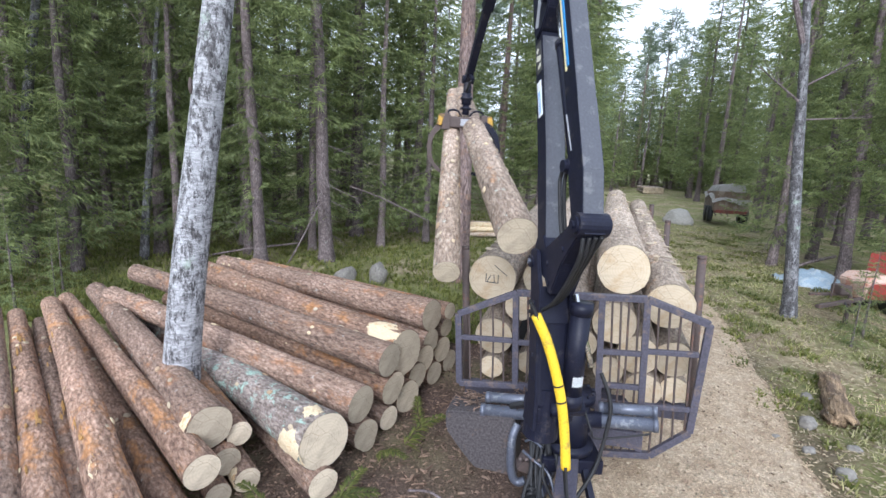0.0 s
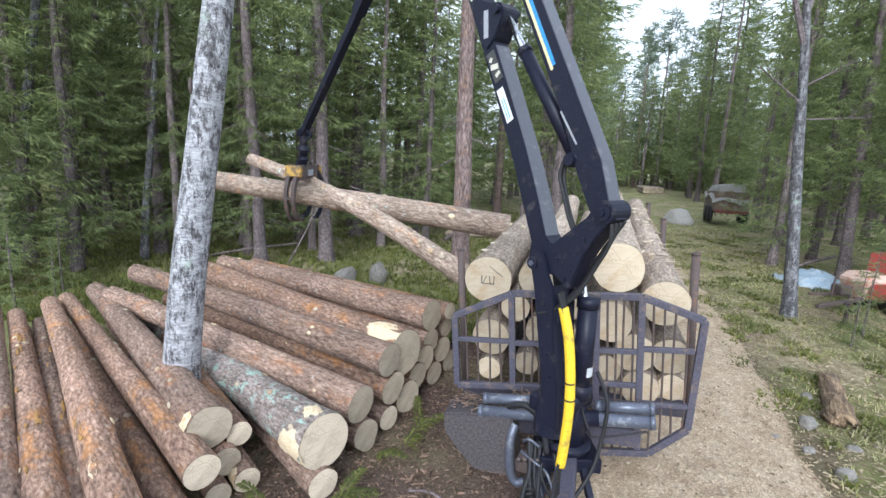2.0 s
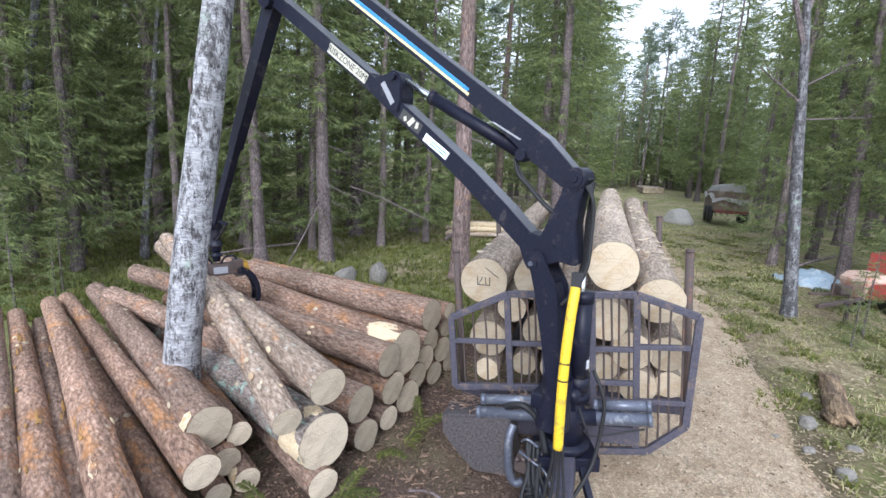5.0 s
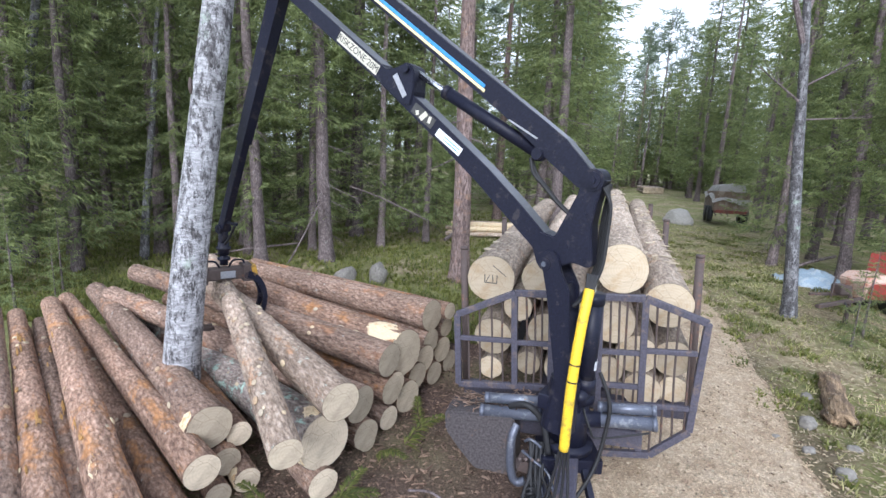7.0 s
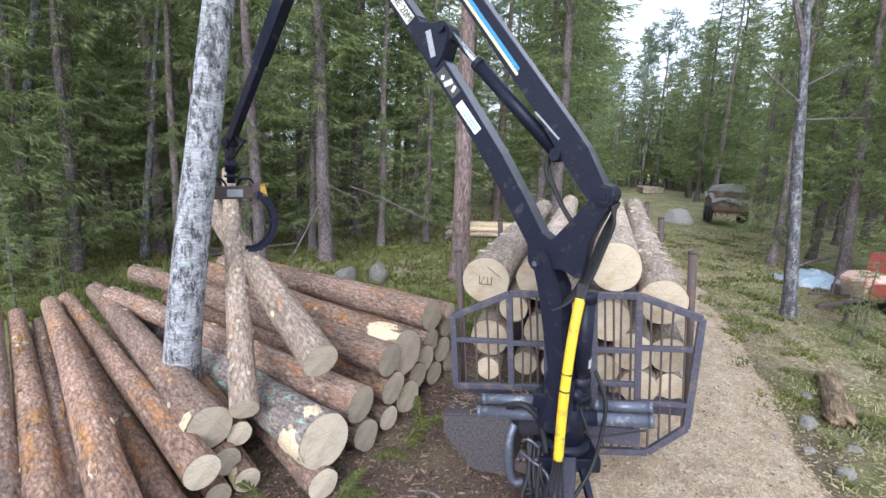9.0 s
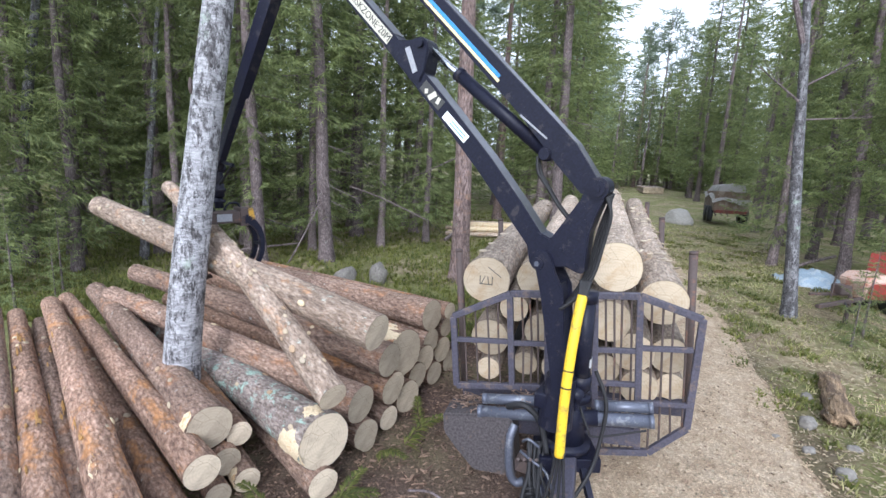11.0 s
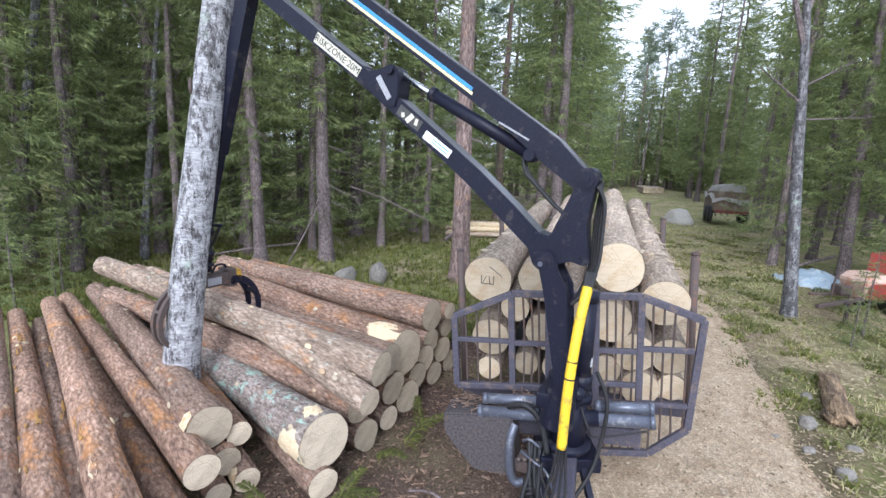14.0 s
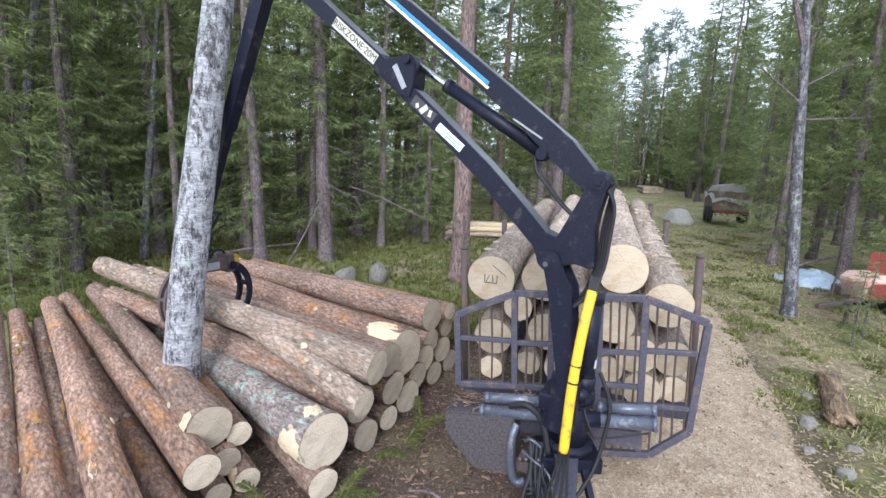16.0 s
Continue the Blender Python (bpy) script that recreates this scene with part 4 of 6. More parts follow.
    # link beam: origin at its pin on the boom's horn
    bm = bmesh.new()
    verts = []
    for x, h, c, w in ((-0.07, 0.09, 0.0, 0.13), (0.05, 0.145, -0.035, 0.14), (0.32, 0.19, -0.005, 0.14), (0.50, 0.175, 0.005, 0.14), (0.80, 0.15, 0.015, 0.13), (1.6, 0.135, 0.018, 0.13), (3.3, 0.12, 0.02, 0.12)):
        verts.append([bm.verts.new((x, sy * w / 2, c + sz * h / 2)) for sy, sz in ((-1, -1), (1, -1), (1, 1), (-1, 1))])
    for q, r in zip(verts, verts[1:]):
        for j in range(4):
            bm.faces.new((q[j], q[(j + 1) % 4], r[(j + 1) % 4], r[j]))
    bm.faces.new(verts[0][::-1])
    bm.faces.new(verts[-1])
    rod(bm, (0, -0.1, 0), (0, 0.1, 0), 0.075, sides=20)
    rod(bm, (0.42, -0.1, -0.11), (0.42, 0.1, -0.11), 0.04, sides=14)
    bmesh.ops.recalc_face_normals(bm, faces=bm.faces)
    p["link"] = part("link_beam", bm, BLACK, cr, "dark link beam with blue and yellow stripes")
    # the same paler sheen laid along the link beam's upper face
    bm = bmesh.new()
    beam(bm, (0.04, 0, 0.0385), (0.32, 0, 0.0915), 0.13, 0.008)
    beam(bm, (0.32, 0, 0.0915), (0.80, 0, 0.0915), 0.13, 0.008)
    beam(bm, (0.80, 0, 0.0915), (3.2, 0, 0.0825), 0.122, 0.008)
    part("beam_top_strip", bm, SHEEN_STRIP, p["link"], "scuffed glossy upper face, paler for the sky's sheen")
    for y in (-0.071, 0.071):
        part("stripe", box((2.2, 0.006, 0.024), pose(2.16, y * 0.955, 0.012, 0, 0, 0)), BLUE, p["link"], "blue stripe")
        part("stripe", box((2.2, 0.006, 0.02), pose(2.14, y * 0.955, -0.014, 0, 0, 0)), PALE_YELLOW, p["link"], "pale yellow stripe")
    for y in (-0.0705, 0.0705):
        part("scuffed_ridge", box((0.26, 0.006, 0.012), pose(0.62, y, -0.045, 0, 6, 0), 0), BLACK_TOP, p["link"], "scraped bare ridge")
    # folding cylinder
    bm = rod(bmesh.new(), (0, 0, 0), (0.93, 0, 0), 0.05, sides=20)
    rod(bm, (0.90, 0, 0), (0.945, 0, 0), 0.055, sides=20)
    rod(bm, (0, -0.07, 0), (0, 0.07, 0), 0.05, sides=16)
    p["barrel"] = part("folding_cylinder", bm, BLACK, cr, "black hydraulic cylinder between the beams", True)
    p["fold_rod"] = part("folding_rod", rod(bmesh.new(), (-0.75, 0, 0), (0, 0, 0), 0.026, sides=14), CHROME, cr, "bright chromed piston rod", True)
    # stick and extension: origin at the boom's tip, x down the stick
    bm = bmesh.new()
    verts = []
    for x, h, w in ((-0.55, 0.09, 0.10), (-0.05, 0.17, 0.12), (0.25, 0.15, 0.12), (1.55, 0.115, 0.11)):
        verts.append([bm.verts.new((x, sy * w / 2, sz * h / 2)) for sy, sz in ((-1, -1), (1, -1), (1, 1), (-1, 1))])
    for q, r in zip(verts, verts[1:]):
        for j in range(4):
            bm.faces.new((q[j], q[(j + 1) % 4], r[(j + 1) % 4], r[j]))
    bm.faces.new(verts[0][::-1])
    bm.faces.new(verts[-1])
    rod(bm, (0, -0.1, 0), (0, 0.1, 0), 0.07, sides=16)
    bmesh.ops.recalc_face_normals(bm, faces=bm.faces)
    p["stick"] = part("outer_boom", bm, BLACK, cr, "dark outer boom hanging down from the main boom")
    part("extension_cylinder", rod(bmesh.new(), (0.1, 0, 0.105), (1.5, 0, 0.09), 0.028, sides=12), CHROME, p["stick"], "slim bright cylinder along the boom", True)
    bm = box((1.95, 0.085, 0.095), pose(-0.975, 0, 0), 0.01)
    rod(bm, (0, -0.07, 0), (0, 0.07, 0), 0.05, sides=14)
    p["extension"] = part("extension_boom", bm, BLACK, cr, "narrow sliding boom extension")
    part("hose_bracket", beam(bmesh.new(), (-0.10, 0, -0.04), (-0.16, 0, -0.20), 0.03, 0.03), BLACK, p["extension"])
    part("hose", tube(bmesh.new(), [(-0.14, 0.02, -0.2), (-0.02, 0.02, -0.17), (0.10, 0.02, -0.13), (0.2, 0.01, -0.06)], 0.014, 8), RUBBER, p["extension"], smooth=True)
    # hanging link and rotator: origin at the extension's end pin, z up
    bm = box((0.07, 0.09, 0.16), pose(0, 0, -0.08), 0.01)
    rod(bm, (0, -0.07, 0), (0, 0.07, 0), 0.03, sides=12)
    rod(bm, (0, 0, -0.30), (0, 0, -0.16), 0.062, sides=18)
    rod(bm, (0, 0, -0.24), (0, 0, -0.21), 0.078, sides=18)
    rod(bm, (0, 0, -0.42), (0, 0, -0.30), 0.045, sides=16)
    rod(bm, (0, 0, -0.36), (0, 0, -0.335), 0.07, sides=16)
    p["rotator"] = part("rotator", bm, BLACK, cr, "black hydraulic rotator", True)
    # grapple body: x along the logs, y across, origin at the hanging pin
    bm = box((0.17, 0.52, 0.13), pose(0, 0, -0.52), 0.015)
    add_box(bm, (0.2, 0.1, 0.2), pose(0, 0.24, -0.52), 0.012)
    add_box(bm, (0.2, 0.1, 0.2), pose(0, -0.24, -0.52), 0.012)
    p["grapple"] = part("grapple_body", bm, RUSTY, cr, "rusty brown grapple body")
    for s in (-1, 1):
        part("yellow_bracket", box((0.22, 0.06, 0.14), pose(0, s * 0.31, -0.50, s * 12, 0, 0), 0.012), GRAPPLE_YELLOW, p["grapple"], "chipped yellow bracket")
        part("guard_ring", tube(bmesh.new(), [(0.0, s * 0.05, -0.45), (0.0, s * 0.10, -0.38), (0.0, s * 0.2, -0.38), (0.0, s * 0.23, -0.46)], 0.012, 8), BLACK, p["grapple"], smooth=True)
    part("name_plate", box((0.006, 0.16, 0.08), pose(-0.089, -0.02, -0.52)), BLACK_TOP, p["grapple"])
    for name, s in (("claw_a", 1), ("claw_b", -1)):
        bm = bmesh.new()
        for off in (-0.07, 0.07):
            inner, outer = [], []
            for k in range(13):
                a = math.radians(78 - k * 15)
                rr, th = 0.31, 0.09 - 0.055 * k / 12
                inner.append((math.cos(a) * (rr - th / 2) * s * 0.78 - 0.05 * s, math.sin(a) * (rr - th / 2) - 0.29))
                outer.append((math.cos(a) * (rr + th / 2) * s * 0.78 - 0.05 * s, math.sin(a) * (rr + th / 2) - 0.29))
            b2 = plate(inner + outer[::-1], 0.045, pose(0, 0, 0, 0, 0, 90) @ Matrix.Translation((0, off * (0.7 if s > 0 else 1.25), 0)))
            bm = joined(bm, b2)
        rod(bm, (-0.1, 0, 0), (0.1, 0, 0), 0.045, sides=14)
        add_box(bm, (0.13, 0.05, 0.03), pose(0, s * 0.19, -0.29), 0)
        p[name] = part("claw", bm, RUSTY if s > 0 else BLACK, cr, "curved dark steel grapple claw")
    # yellow hose sleeve: origin at its lower end, x along it; the hoses above ride on the boom's horn
    yel = tube(bmesh.new(), [(0, 0, 0), (0.22, 0, 0.03), (0.48, 0, 0.052), (0.72, 0, 0.05), (0.95, 0, 0.03), (1.14, 0, -0.01)], 0.035, 14)
    p["sleeve"] = part("hose_sleeve", yel, YELLOW, cr, "bright yellow spiral hose sleeve", True)
    for k in (0.5, 0.62):
        part("tape", rod(bmesh.new(), (k, 0, 0.052), (k + 0.012, 0, 0.052), 0.0365, sides=14), RUBBER, p["sleeve"], "black tape")
    for k in range(5):
        o = (k - 2) * 0.02
        pts = [(1.08, o * 0.5, 0.01), (1.16, o * 0.6, -0.012), (1.24, o * 0.8, -0.03)]
        part("hose", tube(bmesh.new(), pts, 0.013, 8), RUBBER, p["sleeve"], smooth=True)
    for k in range(4):
        o = (k - 1.5) * 0.02
        pts = [(0.03, o, 0), (-0.12, o * 1.3, -0.02), (-0.32, o * 2.2, -0.03), (-0.62, o * 3, 0.0)]
        part("hose", tube(bmesh.new(), pts, 0.011, 8), RUBBER, p["sleeve"], smooth=True)
    return cr, p


CRANE, MOVING = build_crane()

# ---- trees ----
def trunk_bm(height, r, seed, segs=10, lean=(0, 0), flare=0.5):
    rnd = random.Random(seed)
    bm = bmesh.new()
    rings = []
    n = 16
    for i in range(n + 1):
        s = (i / n) ** 1.4
        z = s * height
        rr = r * (1 - 0.93 * s) + r * flare * math.exp(-z / 0.25)
        ox = lean[0] * z + 0.06 * noise.noise(Vector((z * 0.3, seed, 0)))
        oy = lean[1] * z + 0.06 * noise.noise(Vector((z * 0.3, seed, 9)))
        rings.append([bm.verts.new((ox + rr * (1 + 0.07 * noise.noise(Vector((math.cos(a) * 2, math.sin(a) * 2, z * 2 + seed)))) * math.cos(a),
                                    oy + rr * math.sin(a), z - (0.12 if i == 0 else 0))) for a in (2 * math.pi * j / segs for j in range(segs))])
    for p, q in zip(rings, rings[1:]):
        for j in range(segs):
            bm.faces.new((p[j], p[(j + 1) % segs], q[(j + 1) % segs], q[j]))
    bm.faces.new(rings[-1])
    return bm


def spray(verts, faces, p, d, up, length, width):
    """One narrow needle-covered twig: a slim bent blade."""
    side = d.cross(up)
    if side.length < 1e-3:
        side = Vector((1, 0, 0))
    side = side.normalized() * width
    i = len(verts)
    m = p + d * length * 0.4 + up * width * 0.5
    verts += [p, m - side, p + d * length - Vector((0, 0, 0.2 * length)), m + side]
    faces.append((i, i + 1, i + 2, i + 3))


def twig(rnd, verts, faces, p, d, length, width):
    """One tapering needle-covered shoot, turned at random about its own line."""
    side = d.cross(Vector((rnd.uniform(-1, 1), rnd.uniform(-1, 1), rnd.uniform(-1, 1))))
    side = (side.normalized() if side.length > 1e-3 else Vector((1, 0, 0))) * width
    i = len(verts)
    verts += [p - side, p + side, p + d * length]
    faces.append((i, i + 1, i + 2))


def spruce_crown(height, base, spread, seed, density=1.0, size=1.0):
    """Drooping boughs, each a row of feathered side shoots that hang to both sides of it."""
    rnd = random.Random(seed)
    verts, faces = [], []
    down = Vector((0, 0, -1))
    z = base
    while z < height * 0.985:
        s = (z - base) / (height - base)
        reach = spread * 1.12 * (1 - s) ** 0.75 * (0.6 + 0.4 * min(1, s * 6))
        for k in range(5):
            if rnd.random() < (0.7 if size < 1.5 and z > 9.5 else 0.26):
                continue
            a = rnd.uniform(0, 2 * math.pi)
            length = max(0.2, reach * rnd.uniform(0.5, 1.18))
            out = Vector((math.cos(a), math.sin(a), 0))
            side = Vector((-out.y, out.x, 0))
            droop = rnd.uniform(0.2, 0.62)
            high = size < 1.5 and z > 8.0
            big = size * ((2.7 if z > 9.5 else 1.7) if high else 1.0)
            steps = max(4, int(length / (0.115 * big)))
            for i in range(steps):
                f = (i + 0.6) / steps
                if f < 0.3 and length > 1.2 and rnd.random() < 0.65:
                    continue
                p = Vector((0, 0, z)) + out * length * f + Vector((0, 0, length * (-droop * f + 0.34 * f * f * f + 0.06)))
                wing = (0.30 * min(1.0, length) * (1.1 - f) ** 0.7 + 0.10) * big
                for sgn in (-1, 1):
                    d = (out * rnd.uniform(0.4, 1.0) + side * sgn * rnd.uniform(0.25, 1.0) + down * rnd.uniform(0.05, 0.85)).normalized()
                    ln = wing * rnd.uniform(0.55, 1.15)
                    w = 0.0125 * rnd.uniform(0.8, 1.4) * big
                    twig(rnd, verts, faces, p, d, ln, w)
                    across = d.cross(down)
                    for t in (-1, 1):
                        e = (d + across * t * rnd.uniform(0.5, 0.9) + down * rnd.uniform(0.0, 0.5)).normalized()
                        twig(rnd, verts, faces, p + d * ln * rnd.uniform(0.25, 0.5), e, ln * 0.58, w * 0.85)
                if rnd.random() < 0.3:
                    twig(rnd, verts, faces, p, (down + out * rnd.uniform(-0.3, 0.4)).normalized(), 0.3 * big * rnd.uniform(0.5, 1.3), 0.012 * big)
            tipp = Vector((0, 0, z)) + out * length * 0.96 + Vector((0, 0, length * (-droop + 0.38)))
            for q in range(4):
                twig(rnd, verts, faces, tipp, (out + side * rnd.uniform(-0.7, 0.7) + down * rnd.uniform(-0.3, 0.3)).normalized(), 0.26 * big, 0.013 * big)
        z += rnd.uniform(0.16, 0.27) * (1.0 if density >= 1 and z < 8 else 1.35)
    return verts, faces


def dead_branch(reach, seed):
    rnd = random.Random(seed)
    bm = bmesh.new()
    q = Vector((reach, 0.1, -0.3 * reach))
    rod(bm, Vector((0, 0, 0)), q, 0.016, 0.004, 5)
    for j in range(7):
        c = q * rnd.uniform(0.25, 0.95)
        e = c + Vector((rnd.uniform(0.0, 1), rnd.uniform(-1, 1), rnd.uniform(-0.8, 0.1))) * 0.35 * reach
        rod(bm, c, e, 0.006, 0.002, 4)
    return mesh_from(bm, "dead_branch", BARK_TRUNK)


DEAD = [dead_branch(1.1, 3), dead_branch(0.8, 4), dead_branch(1.5, 5)]


def pine_crown(height, base, spread, seed, boughs=46, tuft=34, big=1.0):
    """Tufts of long needles towards the ends of the upward-bent boughs."""
    rnd = random.Random(seed)
    verts, faces = [], []
    for k in range(boughs):
        z = base + (height - base) * rnd.random() ** 0.8
        s = (z - base) / (height - base)
        a = rnd.uniform(0, 6.3)
        ln = spread * (1.05 - 0.75 * s) * rnd.uniform(0.5, 1.0)
        for c in range(5):
            f = 0.4 + 0.15 * c
            centre = Vector((math.cos(a) * ln * f, math.sin(a) * ln * f, z + 0.3 * ln * f * rnd.uniform(0.2, 1)))
            centre += Vector((rnd.gauss(0, 0.12), rnd.gauss(0, 0.12), rnd.gauss(0, 0.08))) * big
            for j in range(tuft):
                d = Vector((rnd.gauss(0, 1), rnd.gauss(0, 1), rnd.gauss(0.25, 0.7))).normalized()
                twig(rnd, verts, faces, centre + d * 0.12 * rnd.random(), d, rnd.uniform(0.24, 0.46) * big, 0.024 * big)
    return verts, faces


def spruce_kind(height, base, spread, r, seed, density=1.0, size=1.0, dead=16):
    v, f = spruce_crown(height, base, spread, seed, density, size)
    return dict(trunk=mesh_from(trunk_bm(height, r, seed), "trunk", BARK_TRUNK), crown=sheet("crown", v, f, SPRUCE),
                dead=dead, base=base)


def plant(name, kind, x, y, rz, scale, label, group, tilt=(0, 0), wide=1.0):
    tree = thing(name, Matrix.LocRotScale((x, y, ground_height(x, y) - 0.03), Euler((tilt[0], tilt[1], rz)), (scale * wide, scale * wide, scale)), label, "tree", group)
    for key in ("trunk", "crown"):
        new(key, kind[key]).parent = tree
    rnd = random.Random(int(x * 31 + y * 17))
    if y < 24:
        for k in range(kind["dead"]):
            ob = new("dead_branch", rnd.choice(DEAD))
            ob.parent = tree
            z = rnd.uniform(0.8, kind["base"] + 1.5)
            ob.matrix_basis = pose(0, 0, z, 0, rnd.uniform(-10, 25), rnd.uniform(0, 360))
    return tree


def build_forest():
    rnd = random.Random(12)
    kinds = [spruce_kind(15, 1.7, 2.5, 0.15, 1, dead=6), spruce_kind(17, 2.8, 2.5, 0.17, 2, dead=9), spruce_kind(13, 0.8, 2.2, 0.13, 3, dead=3), spruce_kind(18, 3.8, 2.3, 0.18, 4, dead=12)]
    far = [spruce_kind(15, 0.9, 2.5, 0.16, 5, 0.8, 1.9, 2), spruce_kind(17, 2.0, 2.5, 0.17, 6, 0.8, 1.9, 3)]
    sapling = spruce_kind(4.2, 0.25, 1.15, 0.05, 8, 0.8, 1.5, 0)
    young = spruce_kind(4.2, 0.25, 1.15, 0.05, 7, 1.0, 0.8, 0)
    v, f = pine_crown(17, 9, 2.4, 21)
    pine = dict(trunk=mesh_from(trunk_bm(17, 0.22, 22), "trunk", BARK_PINE), crown=sheet("crown", v, f, HAZY_PINE), dead=6, base=8)
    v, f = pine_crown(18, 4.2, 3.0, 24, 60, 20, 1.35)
    low_pine = dict(trunk=mesh_from(trunk_bm(18, 0.2, 25), "trunk", BARK_PINE), crown=sheet("crown", v, f, HAZY_PINE), dead=4, base=4)
    # far crowns: the haze is only in the needle colour
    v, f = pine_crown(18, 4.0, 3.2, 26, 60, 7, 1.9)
    far_pine = dict(trunk=mesh_from(trunk_bm(18, 0.2, 27), "trunk", BARK_PINE), crown=sheet("crown", v, f, HAZY_PINE), dead=0, base=4)
    taken = []
    # trees whose trunks stand out: x, y, lean, trunk radius against that of the kind, kind
    named = [(-3.13, 13.0, 0.052, 1.15, 3), (-4.61, 12.2, 0.043, 0.6, 1), (-1.36, 22.0, -0.01, 1.1, 3), (-2.22, 22.0, 0.0, 0.8, 3), (-9.16, 12.0, 0.03, 1.0, 1),
             (-8.64, 20.0, 0.06, 0.8, 3), (-6.87, 20.0, 0.03, 1.0, 3), (11.64, 14.0, -0.06, 0.65, 1), (13.86, 20.0, -0.05, 1.1, 3), (11.9, 13.0, -0.03, 1.1, 1), (-7.37, 12.6, 0.015, 0.7, 1)]
    for i, (x, y, ln, k, kd) in enumerate(named):
        plant("spruce_tree", kinds[kd], x, y, rnd.uniform(0, 6), 1.0, "tall spruce with bare lower trunk and dark green crown", "spruces", (0, ln), 0.75 + 0.25 * k)
        taken.append((x, y))
    for x, y, ln, k in ((0.43, 11.5, 0.036, 1.05), (2.54, 24.0, 0.0, 0.95), (10.1, 40.0, -0.03, 1.3), (6.2, 33.0, 0.0, 1.0), (8.6, 36.5, 0.01, 0.9), (11.4, 46.0, 0.0, 1.1)):
        plant("pine_tree", pine if y < 30 else low_pine, x, y, rnd.uniform(0, 6), 1.0, "tall pine with reddish-grey scaly trunk", "pines", (0, ln), k)
        taken.append((x, y))

    for x, y, sc, kd in ((-8.6, 8.9, 0.9, 2), (-10.2, 9.6, 1.0, 2), (-11.5, 12.4, 1.0, 0), (-6.0, 14.6, 1.0, 0), (-8.2, 15.2, 1.0, 2), (-11.0, 16.0, 1.05, 0), (-8.1, 10.6, 0.9, 2), (-6.6, 12.0, 0.85, 2), (-9.4, 10.9, 1.0, 2), (-5.4, 13.4, 0.9, 2), (-3.9, 14.4, 0.9, 2), (-2.0, 15.4, 0.95, 2), (-4.7, 15.8, 1.0, 2), (-0.6, 16.4, 0.9, 2), (12.2, 12.0, 0.85, 2), (14.6, 15.6, 0.95, 2), (11.2, 10.6, 0.9, 2), (10.6, 15.6, 1.0, 2), (12.9, 17.0, 1.0, 0), (13.4, 13.2, 1.0, 2), (15.2, 24.0, 1.0, 0)):
        plant("spruce_tree", kinds[kd], x, y, rnd.uniform(0, 6), sc, "spruce with low drooping light green branches", "spruces")
        taken.append((x, y))

    for x, y, sc in ((24.0, 64, 1.1), (27.2, 66, 1.22), (32.8, 72, 1.2), (23.6, 74, 1.0), (29.8, 79, 1.2), (36.6, 75, 1.3), (21.0, 70, 1.0), (38.5, 68, 1.2)):
        plant("pine_tree", far_pine, x, y, rnd.uniform(0, 6), sc, "distant pine beyond the end of the track, haze in its grey-green colour", "pines")
        taken.append((x, y))
    for x, y, sc, kd in ((20.6, 26.2, 1.0, 3), (20.6, 31.5, 1.1, 3), (20.0, 37.0, 1.15, 1)):
        plant("spruce_tree", kinds[kd], x, y, rnd.uniform(0, 6), sc, "tall spruce with low drooping branches at the track's edge", "spruces")
        taken.append((x, y))
    for x, y, sc, kd in ((26.0, 62, 0.95, 0), (28.6, 65, 0.9, 1), (31.2, 63, 1.05, 0), (33.6, 60, 1.1, 1), (24.2, 67, 0.75, 0), (22.6, 70, 0.7, 0), (29.8, 59, 0.8, 0)):
        plant("spruce_tree", far[kd], x, y, rnd.uniform(0, 6), sc, "distant spruce beyond the end of the track", "spruces", (0, 0), 1.35)
        taken.append((x, y))

    def free(x, y, gap):
        off = x - road_centre(y)
        if y < 28 and -1.5 - max(0, (14 - y) * 0.5) < off < 4.6:
            return False
        if 17 < y < 33 and 0 < off < 6.6 + 0.12 * (33 - y):
            return False
        if y < 60 and -2.4 < off < 3.0 + 0.02 * y:
            return False
        if y < 11.5 and -7.5 < x < 7:
            return False
        if y < 24 and abs(x - 1.3) < 2.2 and y > 15:
            return False
        if math.hypot(x, y) < 8.5:
            return False
        return all((x - a) ** 2 + (y - b) ** 2 > gap * gap for a, b in taken)
    for zone, count, gap, group_kinds in (((-16, -6, 12, 22), 15, 1.5, kinds[:3]), ((-6, 4.5, 15.5, 24), 11, 1.6, [kinds[3], kinds[1], kinds[0]]), ((-30, 12, 22, 40), 36, 1.7, far), ((-48, 60, 40, 72), 52, 2.0, far),
                                          ((7, 34, 9, 26), 13, 1.6, kinds[:3]), ((14, 46, 24, 48), 20, 2.0, far + [kinds[2]]), ((-17, -10.5, 8, 12), 3, 1.4, kinds[:3]), ((-40, 95, 72, 115), 28, 2.6, far), ((18, 50, 62, 90), 30, 2.0, far), ((20, 36, 60, 74), 16, 1.8, far)):
        done = tries = 0
        while done < count and tries < 4000:
            tries += 1
            x, y = rnd.uniform(zone[0], zone[1]), rnd.uniform(zone[2], zone[3])
            if not free(x, y, gap):
                continue
            taken.append((x, y))
            done += 1
            kd = rnd.choice(group_kinds)
            low = 1.0 if not (abs(x - road_centre(y)) < 9 and y > 45) else 0.7 + 0.1 * (y > 62)
            plant("spruce_tree", kd, x, y, rnd.uniform(0, 6.3), rnd.uniform(0.8, 1.15) * low, "dark green spruce in the forest", "spruces", (rnd.uniform(-0.02, 0.02), rnd.uniform(-0.02, 0.02)), 1.45 if y > 42 else 1.15)
